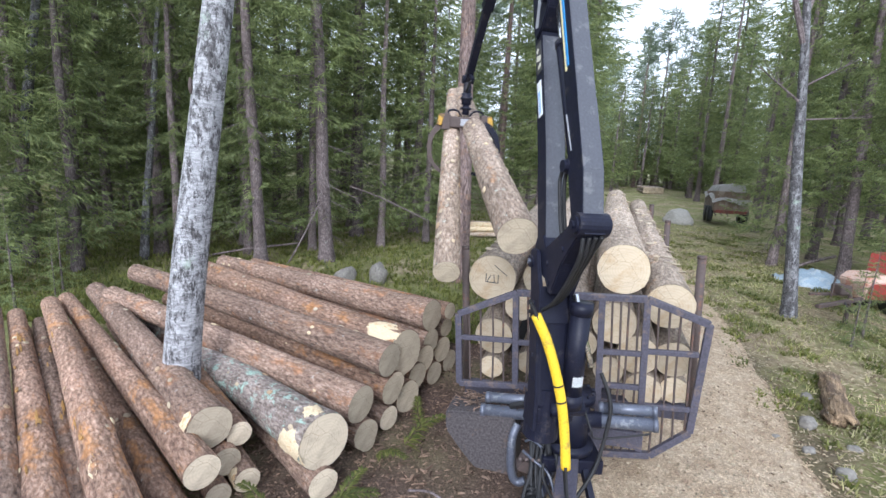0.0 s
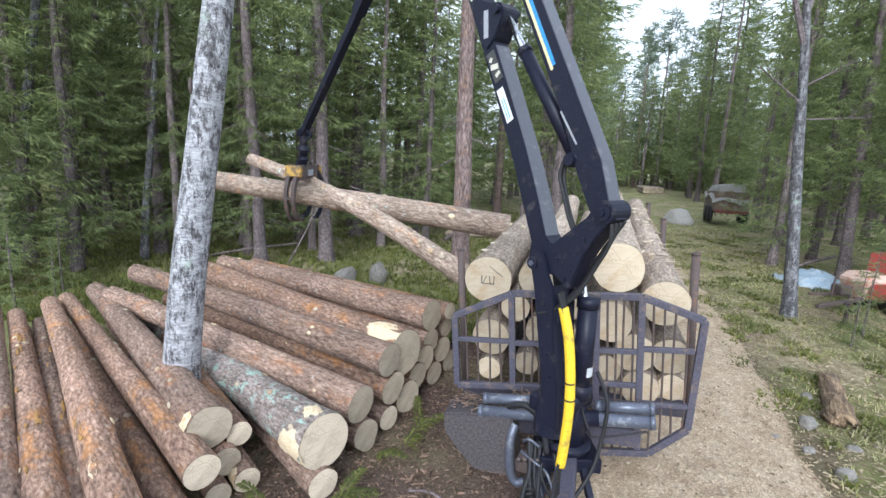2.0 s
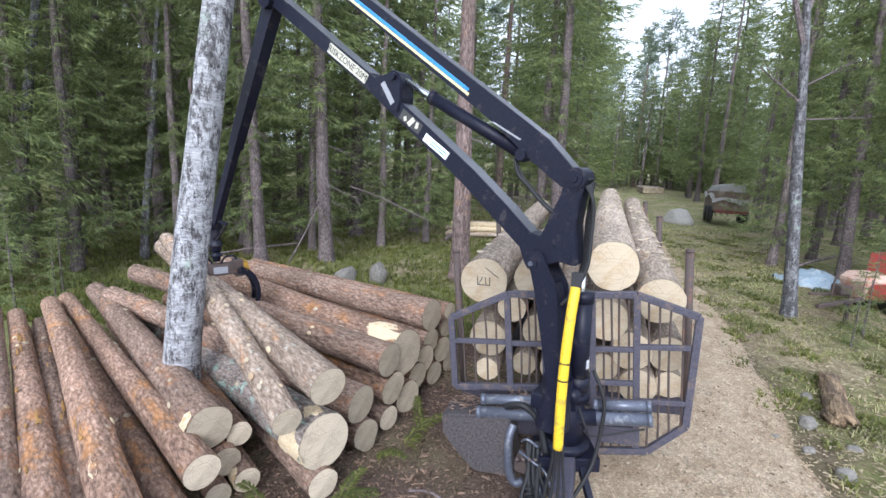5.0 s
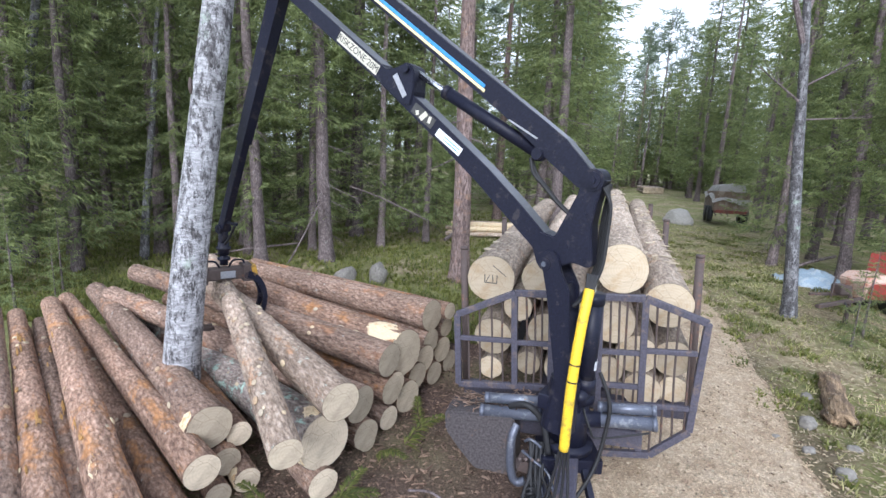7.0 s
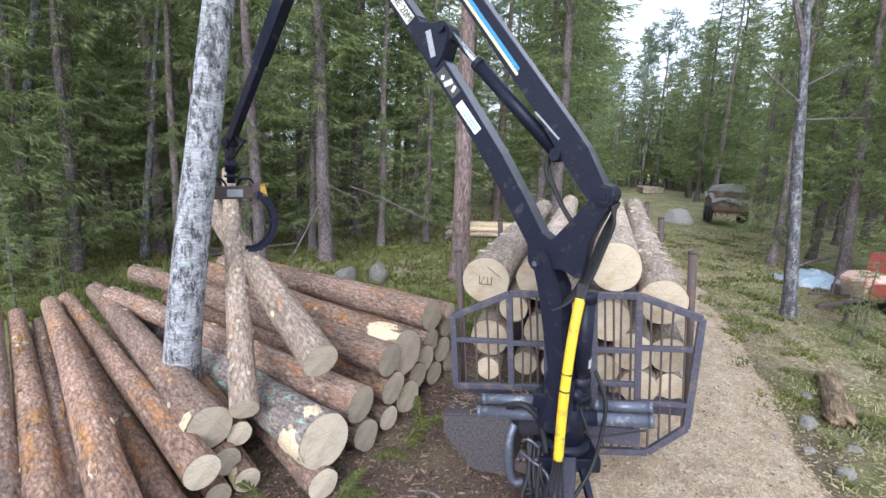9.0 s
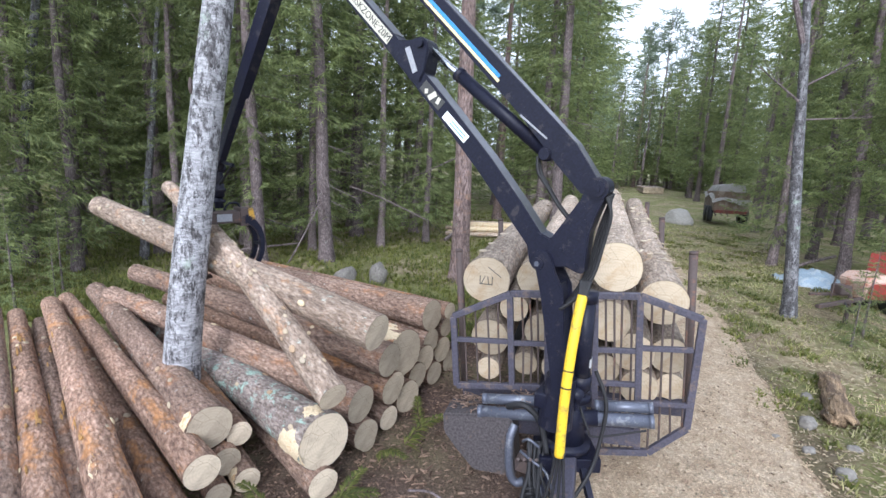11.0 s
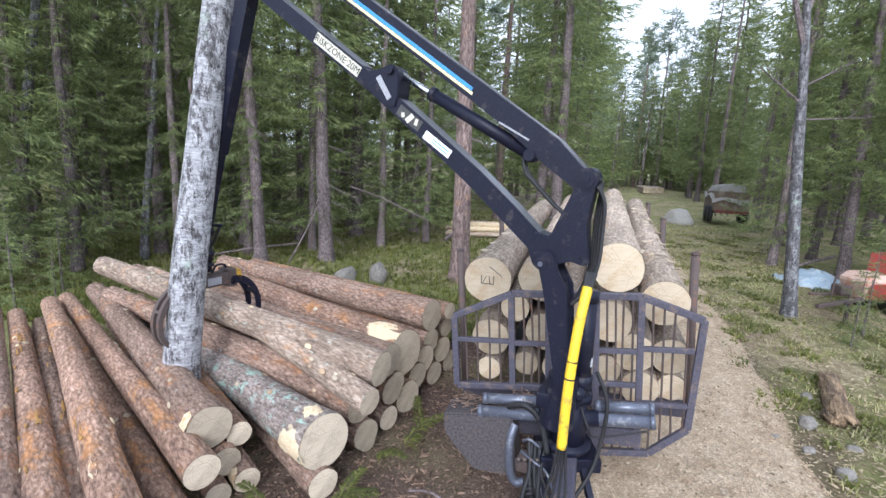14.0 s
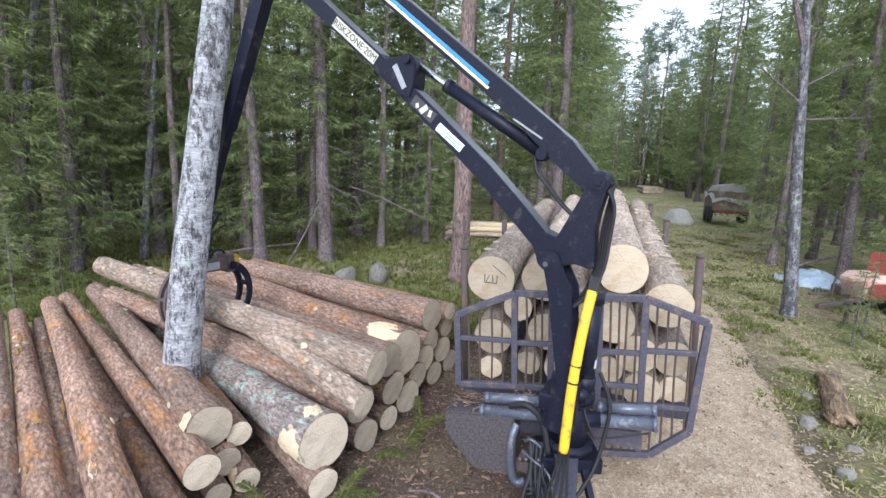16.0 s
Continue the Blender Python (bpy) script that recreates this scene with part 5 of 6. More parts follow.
    for x, y, s in ((-6.8, 7.5, 0.5), (-7.7, 8.0, 0.62), (-6.3, 7.7, 0.35), (-8.4, 7.4, 0.7), (-9.6, 9.2, 0.8), (-8.3, 8.4, 0.5), (-7.2, 9.0, 0.42), (-10.5, 7.6, 0.9), (9.2, 8.6, 0.55), (7.35, 8.35, 0.4), (8.0, 8.9, 0.5), (8.1, 7.4, 0.42), (10.6, 9.4, 0.7), (7.2, 6.4, 0.33), (12.5, 11.0, 0.8), (7.0, 26.0, 0.8), (5.2, 22, 0.6), (3.9, 17.5, 0.7), (5.0, 19.5, 0.9), *[(rnd.uniform(-15, 1), rnd.uniform(19, 34), rnd.uniform(0.5, 1.1)) for k in range(34)], *[(rnd.uniform(17, 26), rnd.uniform(14, 24), rnd.uniform(0.4, 0.9)) for k in range(8)]):
        plant("young_spruce", young if y < 16 else sapling, x, y, rnd.uniform(0, 6), s, "small young spruce with light green branches", "young spruces")


build_forest()


def bare_branches(tree, rows, seed):
    rnd = random.Random(seed)
    for p, q, r in rows:
        bm = bmesh.new()
        p, q = Vector(p), Vector(q)
        rod(bm, p, q, r, r * 0.3, 7)
        for k in range(5):
            c = p.lerp(q, rnd.uniform(0.3, 0.95))
            e = c + ((q - p).normalized() * 0.5 + Vector((rnd.uniform(-1, 1), rnd.uniform(-1, 1), rnd.uniform(-0.2, 0.8)))) * (q - p).length * 0.35
            rod(bm, c, e, r * 0.3, r * 0.08, 5)
            for j in range(2):
                g = c.lerp(e, rnd.uniform(0.4, 0.9))
                rod(bm, g, g + Vector((rnd.uniform(-1, 1), rnd.uniform(-1, 1), rnd.uniform(-0.4, 0.5))) * 0.3, r * 0.12, 0.002, 4)
        part("branch", bm, BARK_TRUNK, tree)


def build_birches():
    t = thing("birch_tree", pose(-2.71, 4.75, 0), "birch with flaking white and black bark standing in the log pile", "tree")
    part("trunk", trunk_bm(15, 0.185, 31, 22, (0.122, 0.02), 0.25), BIRCH, t, "peeling white birch trunk", True)
    bm = bmesh.new()
    bmesh.ops.create_icosphere(bm, subdivisions=2, radius=0.07, matrix=pose(0.36, -0.14, 3.48) @ Matrix.Diagonal((0.28, 0.3, 1.1, 1)))
    part("bark_scar", bm, RUSTY, t, "brown scar in the bark", True)
    bare_branches(t, [((1.2, 0.2, 9), (2.6, 0.9, 11.5), 0.05), ((1.1, 0.2, 8), (-0.6, 0.8, 10.5), 0.045), ((1.5, 0.2, 11), (1.2, -1.4, 13.5), 0.04)], 3)
    t = thing("birch_tree", pose(7.36, 10.0, 0), "slender grey birch with forked bare top beside the track", "tree")
    part("trunk", trunk_bm(11.5, 0.135, 33, 16, (-0.13, 0.0), 0.35), BIRCH_DARK, t, "", True)
    bare_branches(t, [((-0.72, 0, 5.4), (-1.75, 0.1, 8.2), 0.06), ((-0.75, 0, 5.9), (-0.1, 0.3, 8.0), 0.04), ((-0.55, 0, 4.3), (-1.6, -0.2, 4.9), 0.025), ((-0.6, 0, 4.6), (0.5, 0.1, 5.2), 0.025),
                                               ((-0.8, 0, 6.2), (-2.0, 0.2, 6.6), 0.025), ((-0.5, 0, 4.0), (0.7, 0, 4.1), 0.02), ((-0.9, 0, 7.0), (0.2, 0, 8.4), 0.03), ((-1.0, 0, 7.6), (-1.9, 0, 9.6), 0.035)], 5)
    for x, y, ln, r in ((-9.91, 11.0, 0.2, 0.15), (-7.47, 12.0, 0.12, 0.10), (-6.3, 24, 0.02, 0.1)):
        t = thing("birch_tree", pose(x, y, 0), "thin dark-flecked birch trunk among the spruces", "tree", "birches in the forest")
        part("trunk", trunk_bm(11, r, int(x * 7) + 90, 12, (ln, 0), 0.3), BIRCH_DARK, t, "", True)
        bare_branches(t, [((ln * 4, 0, 4), (ln * 4 + 0.9, 0.3, 5), 0.02), ((ln * 5, 0, 5), (ln * 5 - 0.9, 0.2, 6.2), 0.02)], 8)


build_birches()


# ---- things beside the track ----
def rock_bm(size, seed, sub=3):
    bm = bmesh.new()
    bmesh.ops.create_icosphere(bm, subdivisions=sub, radius=1.0)
    for v in bm.verts:
        k = 1 + 0.28 * noise.noise(v.co * 1.3 + Vector((seed, 0, 0))) + 0.1 * noise.noise(v.co * 3.7 + Vector((0, seed, 0)))
        v.co = Vector((v.co.x * k * size[0], v.co.y * k * size[1], max(v.co.z * k, -0.45) * size[2]))
    return bm


def build_stones():
    for x, y, sx, sy, sz, words in ((12.62, 26.6, 0.95, 0.7, 0.6, "large pale grey boulder at the track's edge"), (-1.45, 10.9, 0.24, 0.2, 0.36, "pointed grey stone in the moss"), (-2.2, 10.9, 0.3, 0.22, 0.26, "brown mossy stone behind the log pile"),
                                    (4.55, 5.52, 0.12, 0.10, 0.09, "grey stone on the verge"), (4.2, 4.5, 0.10, 0.09, 0.08, "grey stone on the verge"), (4.7, 5.0, 0.07, 0.08, 0.05, "grey stone on the verge"),
                                    (4.15, 4.95, 0.08, 0.06, 0.05, "grey stone on the verge"), (5.1, 6.3, 0.09, 0.07, 0.06, "grey stone on the verge"), (5.6, 5.1, 0.1, 0.1, 0.07, "grey stone on the verge"), (3.95, 5.2, 0.05, 0.05, 0.04, "grey stone on the verge")):
        ob = new("stone", mesh_from(rock_bm((sx, sy, sz), x), "stone", PALE_STONE if sx > 0.5 else STONE))
        ob.matrix_basis = pose(x, y, ground_height(x, y) + sz * 0.3, 0, 0, x * 50)
        tagged(ob, words, "stone", "stones beside the track" if sx < 0.2 else "")


build_stones()


def build_rotten_wood():
    bm = bmesh.new()
    n = 26
    rings = []
    for i in range(n):
        s = i / (n - 1)
        ring = []
        for j in range(12):
            a = math.pi * (-0.1 + 1.2 * j / 11)
            r = (0.17 - 0.05 * s) * (1 + 0.5 * noise.noise(Vector((s * 5, a * 2.2, 3)))) * (0.7 if i in (0, n - 1) else 1)
            ring.append(bm.verts.new((1.7 * s + (0.05 + 0.3 * abs(2 * s - 1) ** 6) * noise.noise(Vector((a * 4, 1, s))), r * math.cos(a), 0.85 * r * math.sin(a))))
        rings.append(ring)
    for p, q in zip(rings, rings[1:]):
        for j in range(11):
            bm.faces.new((p[j], p[j + 1], q[j + 1], q[j]))
        bm.faces.new((p[11], p[0], q[0], q[11]))
    bm.faces.new(rings[0])
    bm.faces.new(rings[-1][::-1])
    bmesh.ops.recalc_face_normals(bm, faces=bm.faces)
    ob = new("rotten_log", mesh_from(bm, "rotten_log", bark("rotten_wood", (0.06, 0.04, 0.025), (0.26, 0.18, 0.10), (0.42, 0.31, 0.2), (0.10, 0.065, 0.045), 0.5, (0.15, 1, 1), 22, 0.03)))
    ob.matrix_basis = Matrix.Translation((4.93, 5.5, 0.03)) @ pose(0, 0, 0, 0, 0, 57)
    tagged(ob, "rotten splintered brown log lying on the verge", "log")


build_rotten_wood()


def build_far_stack():
    k = 0
    for row, cnt in ((0, 4), (1, 3), (2, 2)):
        for i in range(cnt):
            y = 18.4 + 0.2 * (i - cnt / 2)
            z = 0.11 + 0.17 * row
            make_log("log", (0.05 + 0.1 * k % 0.5, y, z), (2.9, y + 0.15, z + 0.02), 0.085 + 0.02 * (k % 3 == 1), 0.85, (BARK_PALE, PEELED, BARK_PALE)[k % 3], CUT_FRESH, "slender pale log in a small stack on the moss", "logs in the far stack", 300 + k, 2, 12)
            k += 1
    for i in range(14):
        row, j = divmod(i, 7)
        make_log("log", (20.2 + 0.34 * j, 50.5 + 0.1 * j, 0.2 + 0.3 * row), (21.2 + 0.34 * j, 55.0, 0.2 + 0.3 * row), 0.17, 0.85, BARK_PALE, CUT_FRESH, "pale log in a stack far along the track", "logs far along the track", 330 + i, 0, 12)


build_far_stack()


def build_old_trailer():
    t = thing("old_trailer", pose(15.4, 27.2, 0.05, 0, 3, 72) @ Matrix.Diagonal((1.0, 1.05, 1.22, 1)), "old rusty trailer under a grey plastic sheet at the forest edge", "trailer")
    bm = bmesh.new()
    n, w = 16, 12
    grid = []
    for i in range(n + 1):
        row = []
        for j in range(w + 1):
            u, v = i / n, j / w
            x, y = -1.5 + 3.0 * u, -0.85 + 1.7 * v
            edge = min(u, 1 - u, v, 1 - v) * 9
            z = 1.55 * min(1, edge ** 0.5) if edge < 1 else 1.55 + 0.15 * math.sin(v * 3.1)
            z = max(z, 1.12 + 0.32 * noise.noise(Vector((x * 1.3, y * 1.3, 2))) + 0.12 * x) + 0.10 * noise.noise(Vector((x * 2.2, y * 2.2, 5)))
            row.append(bm.verts.new((x * (1.04 if edge < 0.7 else 0.97), y * (1.04 if edge < 0.7 else 0.97), z)))
        grid.append(row)
    for i in range(n):
        for j in range(w):
            bm.faces.new((grid[i][j], grid[i + 1][j], grid[i + 1][j + 1], grid[i][j + 1]))
    part("plastic_sheet", bm, TARP_GREY, t, "crumpled grey plastic sheet")
    part("box", box((2.85, 1.55, 0.85), pose(0, 0, 0.95), 0.02), BOARDS, t, "weathered brown board sides")
    part("frame", box((3.1, 1.4, 0.14), pose(0, 0, 0.50), 0.02), RUSTY_RED, t, "rusty red frame")
    part("drawbar", beam(bmesh.new(), (1.5, 0, 0.5), (2.7, 0.1, 0.35), 0.1, 0.1, 0.01), RUSTY, t)
    for x in (-0.7, 0.2):
        for y in (-0.8, 0.8):
            part("wheel", rod(bmesh.new(), (x, y - 0.1, 0.36), (x, y + 0.1, 0.36), 0.36, sides=20), RUBBER, t, "dark tyre", True)
    for k in range(4):
        part("loose_pole", rod(bmesh.new(), (1.55, -0.5 + 0.3 * k, 0.25), (2.3, -0.3 + 0.28 * k, 0.9 - 0.12 * k), 0.03), RUSTY, t)


build_old_trailer()


def build_red_machine():
    t = thing("farm_machine", pose(8.45, 9.75, 0.0, 0, 0, 8) @ Matrix.Diagonal((0.85, 0.85, 0.85, 1)), "old red and sun-bleached farm machine with a drawbar", "machine")
    hop = bmesh.new()
    lo = [(-0.42, -0.36), (0.45, -0.40), (0.45, 0.40), (-0.42, 0.36)]
    a = [hop.verts.new((x * 0.75, y * 0.75, 0.55)) for x, y in lo]
    b = [hop.verts.new((x, y, 0.98)) for x, y in lo]
    c = [hop.verts.new((x * 0.72, y * 0.8, 1.16)) for x, y in lo]
    hop.faces.new(a[::-1])
    hop.faces.new(c)
    for p, q in ((a, b), (b, c)):
        for j in range(4):
            hop.faces.new((p[j], p[(j + 1) % 4], q[(j + 1) % 4], q[j]))
    bmesh.ops.bevel(hop, geom=list(hop.edges), offset=0.025, segments=2, affect="EDGES")
    bmesh.ops.translate(hop, verts=hop.verts, vec=(0.45, 0.2, 0.05))
    part("hopper", hop, FADED, t, "sun-bleached pink hopper")
    part("hopper_front", box((0.62, 0.02, 0.42), pose(0.46, -0.18, 0.83, 13, 0, 0), 0.008), RED, t, "bright red front plate")
    part("drawbar", beam(bmesh.new(), (-1.35, -0.35, 0.52), (0.3, 0.0, 0.62), 0.09, 0.09, 0.01), RUSTY, t)
    part("drawbar", beam(bmesh.new(), (-0.9, 0.35, 0.62), (0.3, 0.25, 0.66), 0.07, 0.07, 0.01), RUSTY, t)
    part("support_leg", beam(bmesh.new(), (-0.25, -0.1, 0.0), (-0.25, -0.1, 0.75), 0.07, 0.07, 0.01), RUSTY, t)
    part("lever", rod(bmesh.new(), (-0.45, 0.2, 0.6), (-0.42, 0.2, 1.12), 0.02), RUSTY, t)
    part("gear_box", box((0.3, 0.3, 0.22), pose(-0.15, 0.25, 0.78), 0.03), RUSTY, t)
    part("hose", tube(bmesh.new(), [(-0.5, -0.2, 0.6), (-0.4, -0.3, 0.4), (-0.2, -0.25, 0.38), (0.0, -0.1, 0.55)], 0.018, 8), RUBBER, t, smooth=True)
    part("rear_body", box((0.9, 0.9, 0.9), pose(2.05, 0.9, 1.05, 0, 8, 20), 0.05), RED, t, "red sheet-metal body")
    for y in (0.55, 1.35):
        part("wheel", rod(bmesh.new(), (1.7, y, 0.34), (1.9, y, 0.34), 0.34, sides=20), RUBBER, t, "", True)
    for k in range(5):
        part("rail", rod(bmesh.new(), (1.65, 0.55 + 0.17 * k, 1.54), (2.5, 0.6 + 0.17 * k, 1.52), 0.014), RED, t)
    # crumpled tarpaulin on the ground
    n = 26
    verts, faces = [], []
    for j in range(n + 1):
        for i in range(n + 1):
            u, v = i / n - 0.5, j / n - 0.5
            h = 0.30 * max(0, 1 - (u * u + v * v) * 4.2) + 0.13 * abs(noise.noise(Vector((u * 7, v * 7, 2)))) + 0.05 * noise.noise(Vector((u * 19, v * 19, 6)))
            verts.append((10.2 + u * 1.5 * (1 + 0.25 * noise.noise(Vector((v * 4, 1, 0)))), 13.2 + v * 1.9, max(0.01, h * 1.15) + ground_height(10.2, 13.2)))
    for j in range(n):
        for i in range(n):
            q = j * (n + 1) + i
            faces.append((q, q + 1, q + n + 2, q + n + 1))
    tagged(new("tarpaulin", sheet("tarpaulin", verts, faces, TARP_BLUE, True)), "crumpled pale blue tarpaulin lying on the ground", "tarpaulin")


build_red_machine()


# ---- loose cover on the ground ----
def scatter(name, mat, label, category, seed, count, where, make, floor=ground_height):
    rnd = random.Random(seed)
    verts, faces = [], []
    n = 0
    while n < count:
        spot = where(rnd)
        if spot is None:
            continue
        make(rnd, verts, faces, Vector((spot[0], spot[1], floor(*spot))))
        n += 1
    ob = new(name, sheet(name, verts, faces, mat))
    return tagged(ob, label, category, kind="stuff")


def blade(rnd, verts, faces, p, tall=0.16, wide=0.010):
    for k in range(5):
        a = rnd.uniform(0, 6.3)
        d = Vector((math.cos(a), math.sin(a), 0))
        h = tall * rnd.uniform(0.4, 1.2)
        q = p + d * rnd.uniform(0, 0.05)
        s = Vector((-d.y, d.x, 0)) * wide
        i = len(verts)
        verts += [q - s, q + s, q + d * h * 0.4 + Vector((0, 0, h * 0.75)) + s * 0.6, q + d * h * 0.4 + Vector((0, 0, h * 0.75)) - s * 0.6, q + d * h * 1.0 + Vector((0, 0, h * 0.8))]
        faces += [(i, i + 1, i + 2, i + 3), (i + 3, i + 2, i + 4)]


def chip(rnd, verts, faces, p, size=0.05):
    a = rnd.uniform(0, 6.3)
    u = Vector((math.cos(a), math.sin(a), rnd.uniform(-0.3, 0.3))) * size * rnd.uniform(0.4, 1.6)
    v = Vector((-math.sin(a), math.cos(a), rnd.uniform(-0.3, 0.3))) * size * rnd.uniform(0.2, 0.5)
    p = p + Vector((0, 0, 0.012 + 0.01 * rnd.random()))
    i = len(verts)
    verts += [p - u - v, p + u - v * 0.7, p + u * 0.8 + v, p - u * 0.9 + v * 0.8, p + Vector((0, 0, 0.012))]
    faces += [(i, i + 1, i + 4), (i + 1, i + 2, i + 4), (i + 2, i + 3, i + 4), (i + 3, i, i + 4)]


def pebble(rnd, verts, faces, p):
    s = rnd.choice((0.006, 0.008, 0.011, 0.018)) * rnd.uniform(0.7, 1.2)
    i = len(verts)
    for k in range(5):
        a = k * 1.257 + rnd.uniform(-0.3, 0.3)
        verts.append(p + Vector((math.cos(a) * s, math.sin(a) * s * 0.8, 0.0)))
    verts.append(p + Vector((rnd.uniform(-0.3, 0.3) * s, rnd.uniform(-0.3, 0.3) * s, s * 0.8)))
    faces += [(i + k, i + (k + 1) % 5, i + 5) for k in range(5)]


def verge(rnd):
    y = 0.5 + 25 * rnd.random() ** 1.4
    off = 1.35 - 2.4 * min(1, max(0, y - 8) / 8) + 5.2 * rnd.random() ** 0.8
    x = road_centre(y) + off
    if noise.noise(Vector((x * 0.9, y * 0.9, 3))) < -0.12 + 0.5 * (rnd.random() - 0.5):
        return None
    return x, y


def moss_land(rnd):
    y = 7.5 + 20 * rnd.random() ** 1.5
    x = rnd.uniform(-0.75 * y - 2, road_centre(y) - 2.0)
    return x, y


def yard(rnd):
    y = -1.0 + 10.0 * rnd.random() ** 0.8
    x = road_centre(y) + rnd.uniform(-4.6, -0.9)
    return x, y


def track(rnd):
    y = -1.0 + 20 * rnd.random() ** 1.3
    return road_centre(y) + rnd.uniform(-1.4, 1.4), y


def verge_litter(rnd):
    y = 3.0 + 20 * rnd.random() ** 1.5
    return road_centre(y) + 1.0 - 1.6 * min(1, max(0, y - 9) / 8) + 5.5 * rnd.random(), y


scatter("grass", GRASS, "pale green and straw-coloured grass on the verge", "grass", 51, 4600, verge, lambda r, v, f, p: blade(r, v, f, p, 0.085, 0.007))
scatter("moss", MOSS, "green moss and blueberry cover under the trees", "moss", 52, 14000, moss_land, lambda r, v, f, p: blade(r, v, f, p, 0.13, 0.012))
scatter("bark_litter", CHIPS, "brown bark litter and wood chips beside the pile", "litter", 53, 13000, yard, lambda r, v, f, p: chip(r, v, f, p, r.choice((0.014, 0.02, 0.02, 0.034))))
scatter("leaf_litter", LEAVES, "dry leaves and bark chips on the verge", "litter", 54, 20000, verge_litter, lambda r, v, f, p: chip(r, v, f, p, 0.026))
scatter("moss_clumps", MOSS, "bright green moss clumps on the verge", "moss", 57, 2600, lambda r: (lambda s: None if s is None or noise.noise(Vector((s[0] * 1.4, s[1] * 1.4, 8))) < 0.15 else s)(verge_litter(r)), lambda r, v, f, p: blade(r, v, f, p, 0.09, 0.014))
scatter("gravel", GRIT, "loose pale gravel on the track", "gravel", 55, 16000, track, pebble, road_height)
scatter("bark_litter", CHIPS, "bark chips strewn on the gravel track", "litter", 56, 2200, track, lambda r, v, f, p: chip(r, v, f, p, 0.014), road_height)


def dead_poles():
    for a, b, r in (((-3.95, 12.2, 0.0), (-3.2, 12.5, 1.6), 0.02), ((-2.6, 13.3, 2.0), (-0.4, 13.0, 1.2), 0.018), ((-6.2, 12.5, 0.05), (-4.0, 13.4, 0.35), 0.03), ((0.05, 16.9, 0.05), (0.5, 17.6, 0.25), 0.07),
                    ((0.3, 3.3, 0.03), (0.75, 3.75, 0.08), 0.018), ((-0.2, 3.9, 0.03), (0.25, 3.6, 0.05), 0.012), ((6.2, 5.9, 0.03), (7.3, 6.3, 0.2), 0.025), ((10.6, 14.8, 0.05), (12.6, 15.6, 0.4), 0.05)):
        bm = tube(bmesh.new(), [a, [p * 0.6 + q * 0.4 + 0.04 for p, q in zip(a, b)], b], r, 7)
        ob = new("dead_branch", mesh_from(bm, "dead_branch", BARK_TRUNK))
        tagged(ob, "bare dead branch lying on the forest floor", "branch", "dead branches")


dead_poles()


def fallen_twigs():
    for x, y, rz, s in ((-0.28, 4.55, 40, 0.9), (-0.15, 4.95, 100, 0.7), (-0.95, 3.45, 20, 0.9), (-0.75, 3.5, 75, 0.8), (-1.2, 3.42, 150, 0.8), (-0.55, 4.4, -30, 0.6)):
        rnd = random.Random(int(rz))
        verts, faces = [], []
        for i in range(22):
            f = i / 22
            p = Vector((0.62 * f, 0.02 * math.sin(f * 5), 0.10 + 0.14 * math.sin(f * 2.4)))
            for sgn in (-1, 1):
                for k in range(3):
                    d = Vector((rnd.uniform(0.5, 0.9), sgn * rnd.uniform(0.4, 1), rnd.uniform(-0.25, 0.35))).normalized()
                    spray(verts, faces, p, d, Vector((0, 0, 1)), 0.17 * (1.1 - f * 0.7), 0.011)
        ob = new("spruce_twig", sheet("spruce_twig", verts, faces, MOSS))
        ob.matrix_basis = Matrix.LocRotScale((x, y, ground_height(x, y)), Euler((0, -0.1, radians(rz))), (s, s, s))
        tagged(ob, "cut green spruce twig lying on the ground", "twig", "fallen twigs")


fallen_twigs()


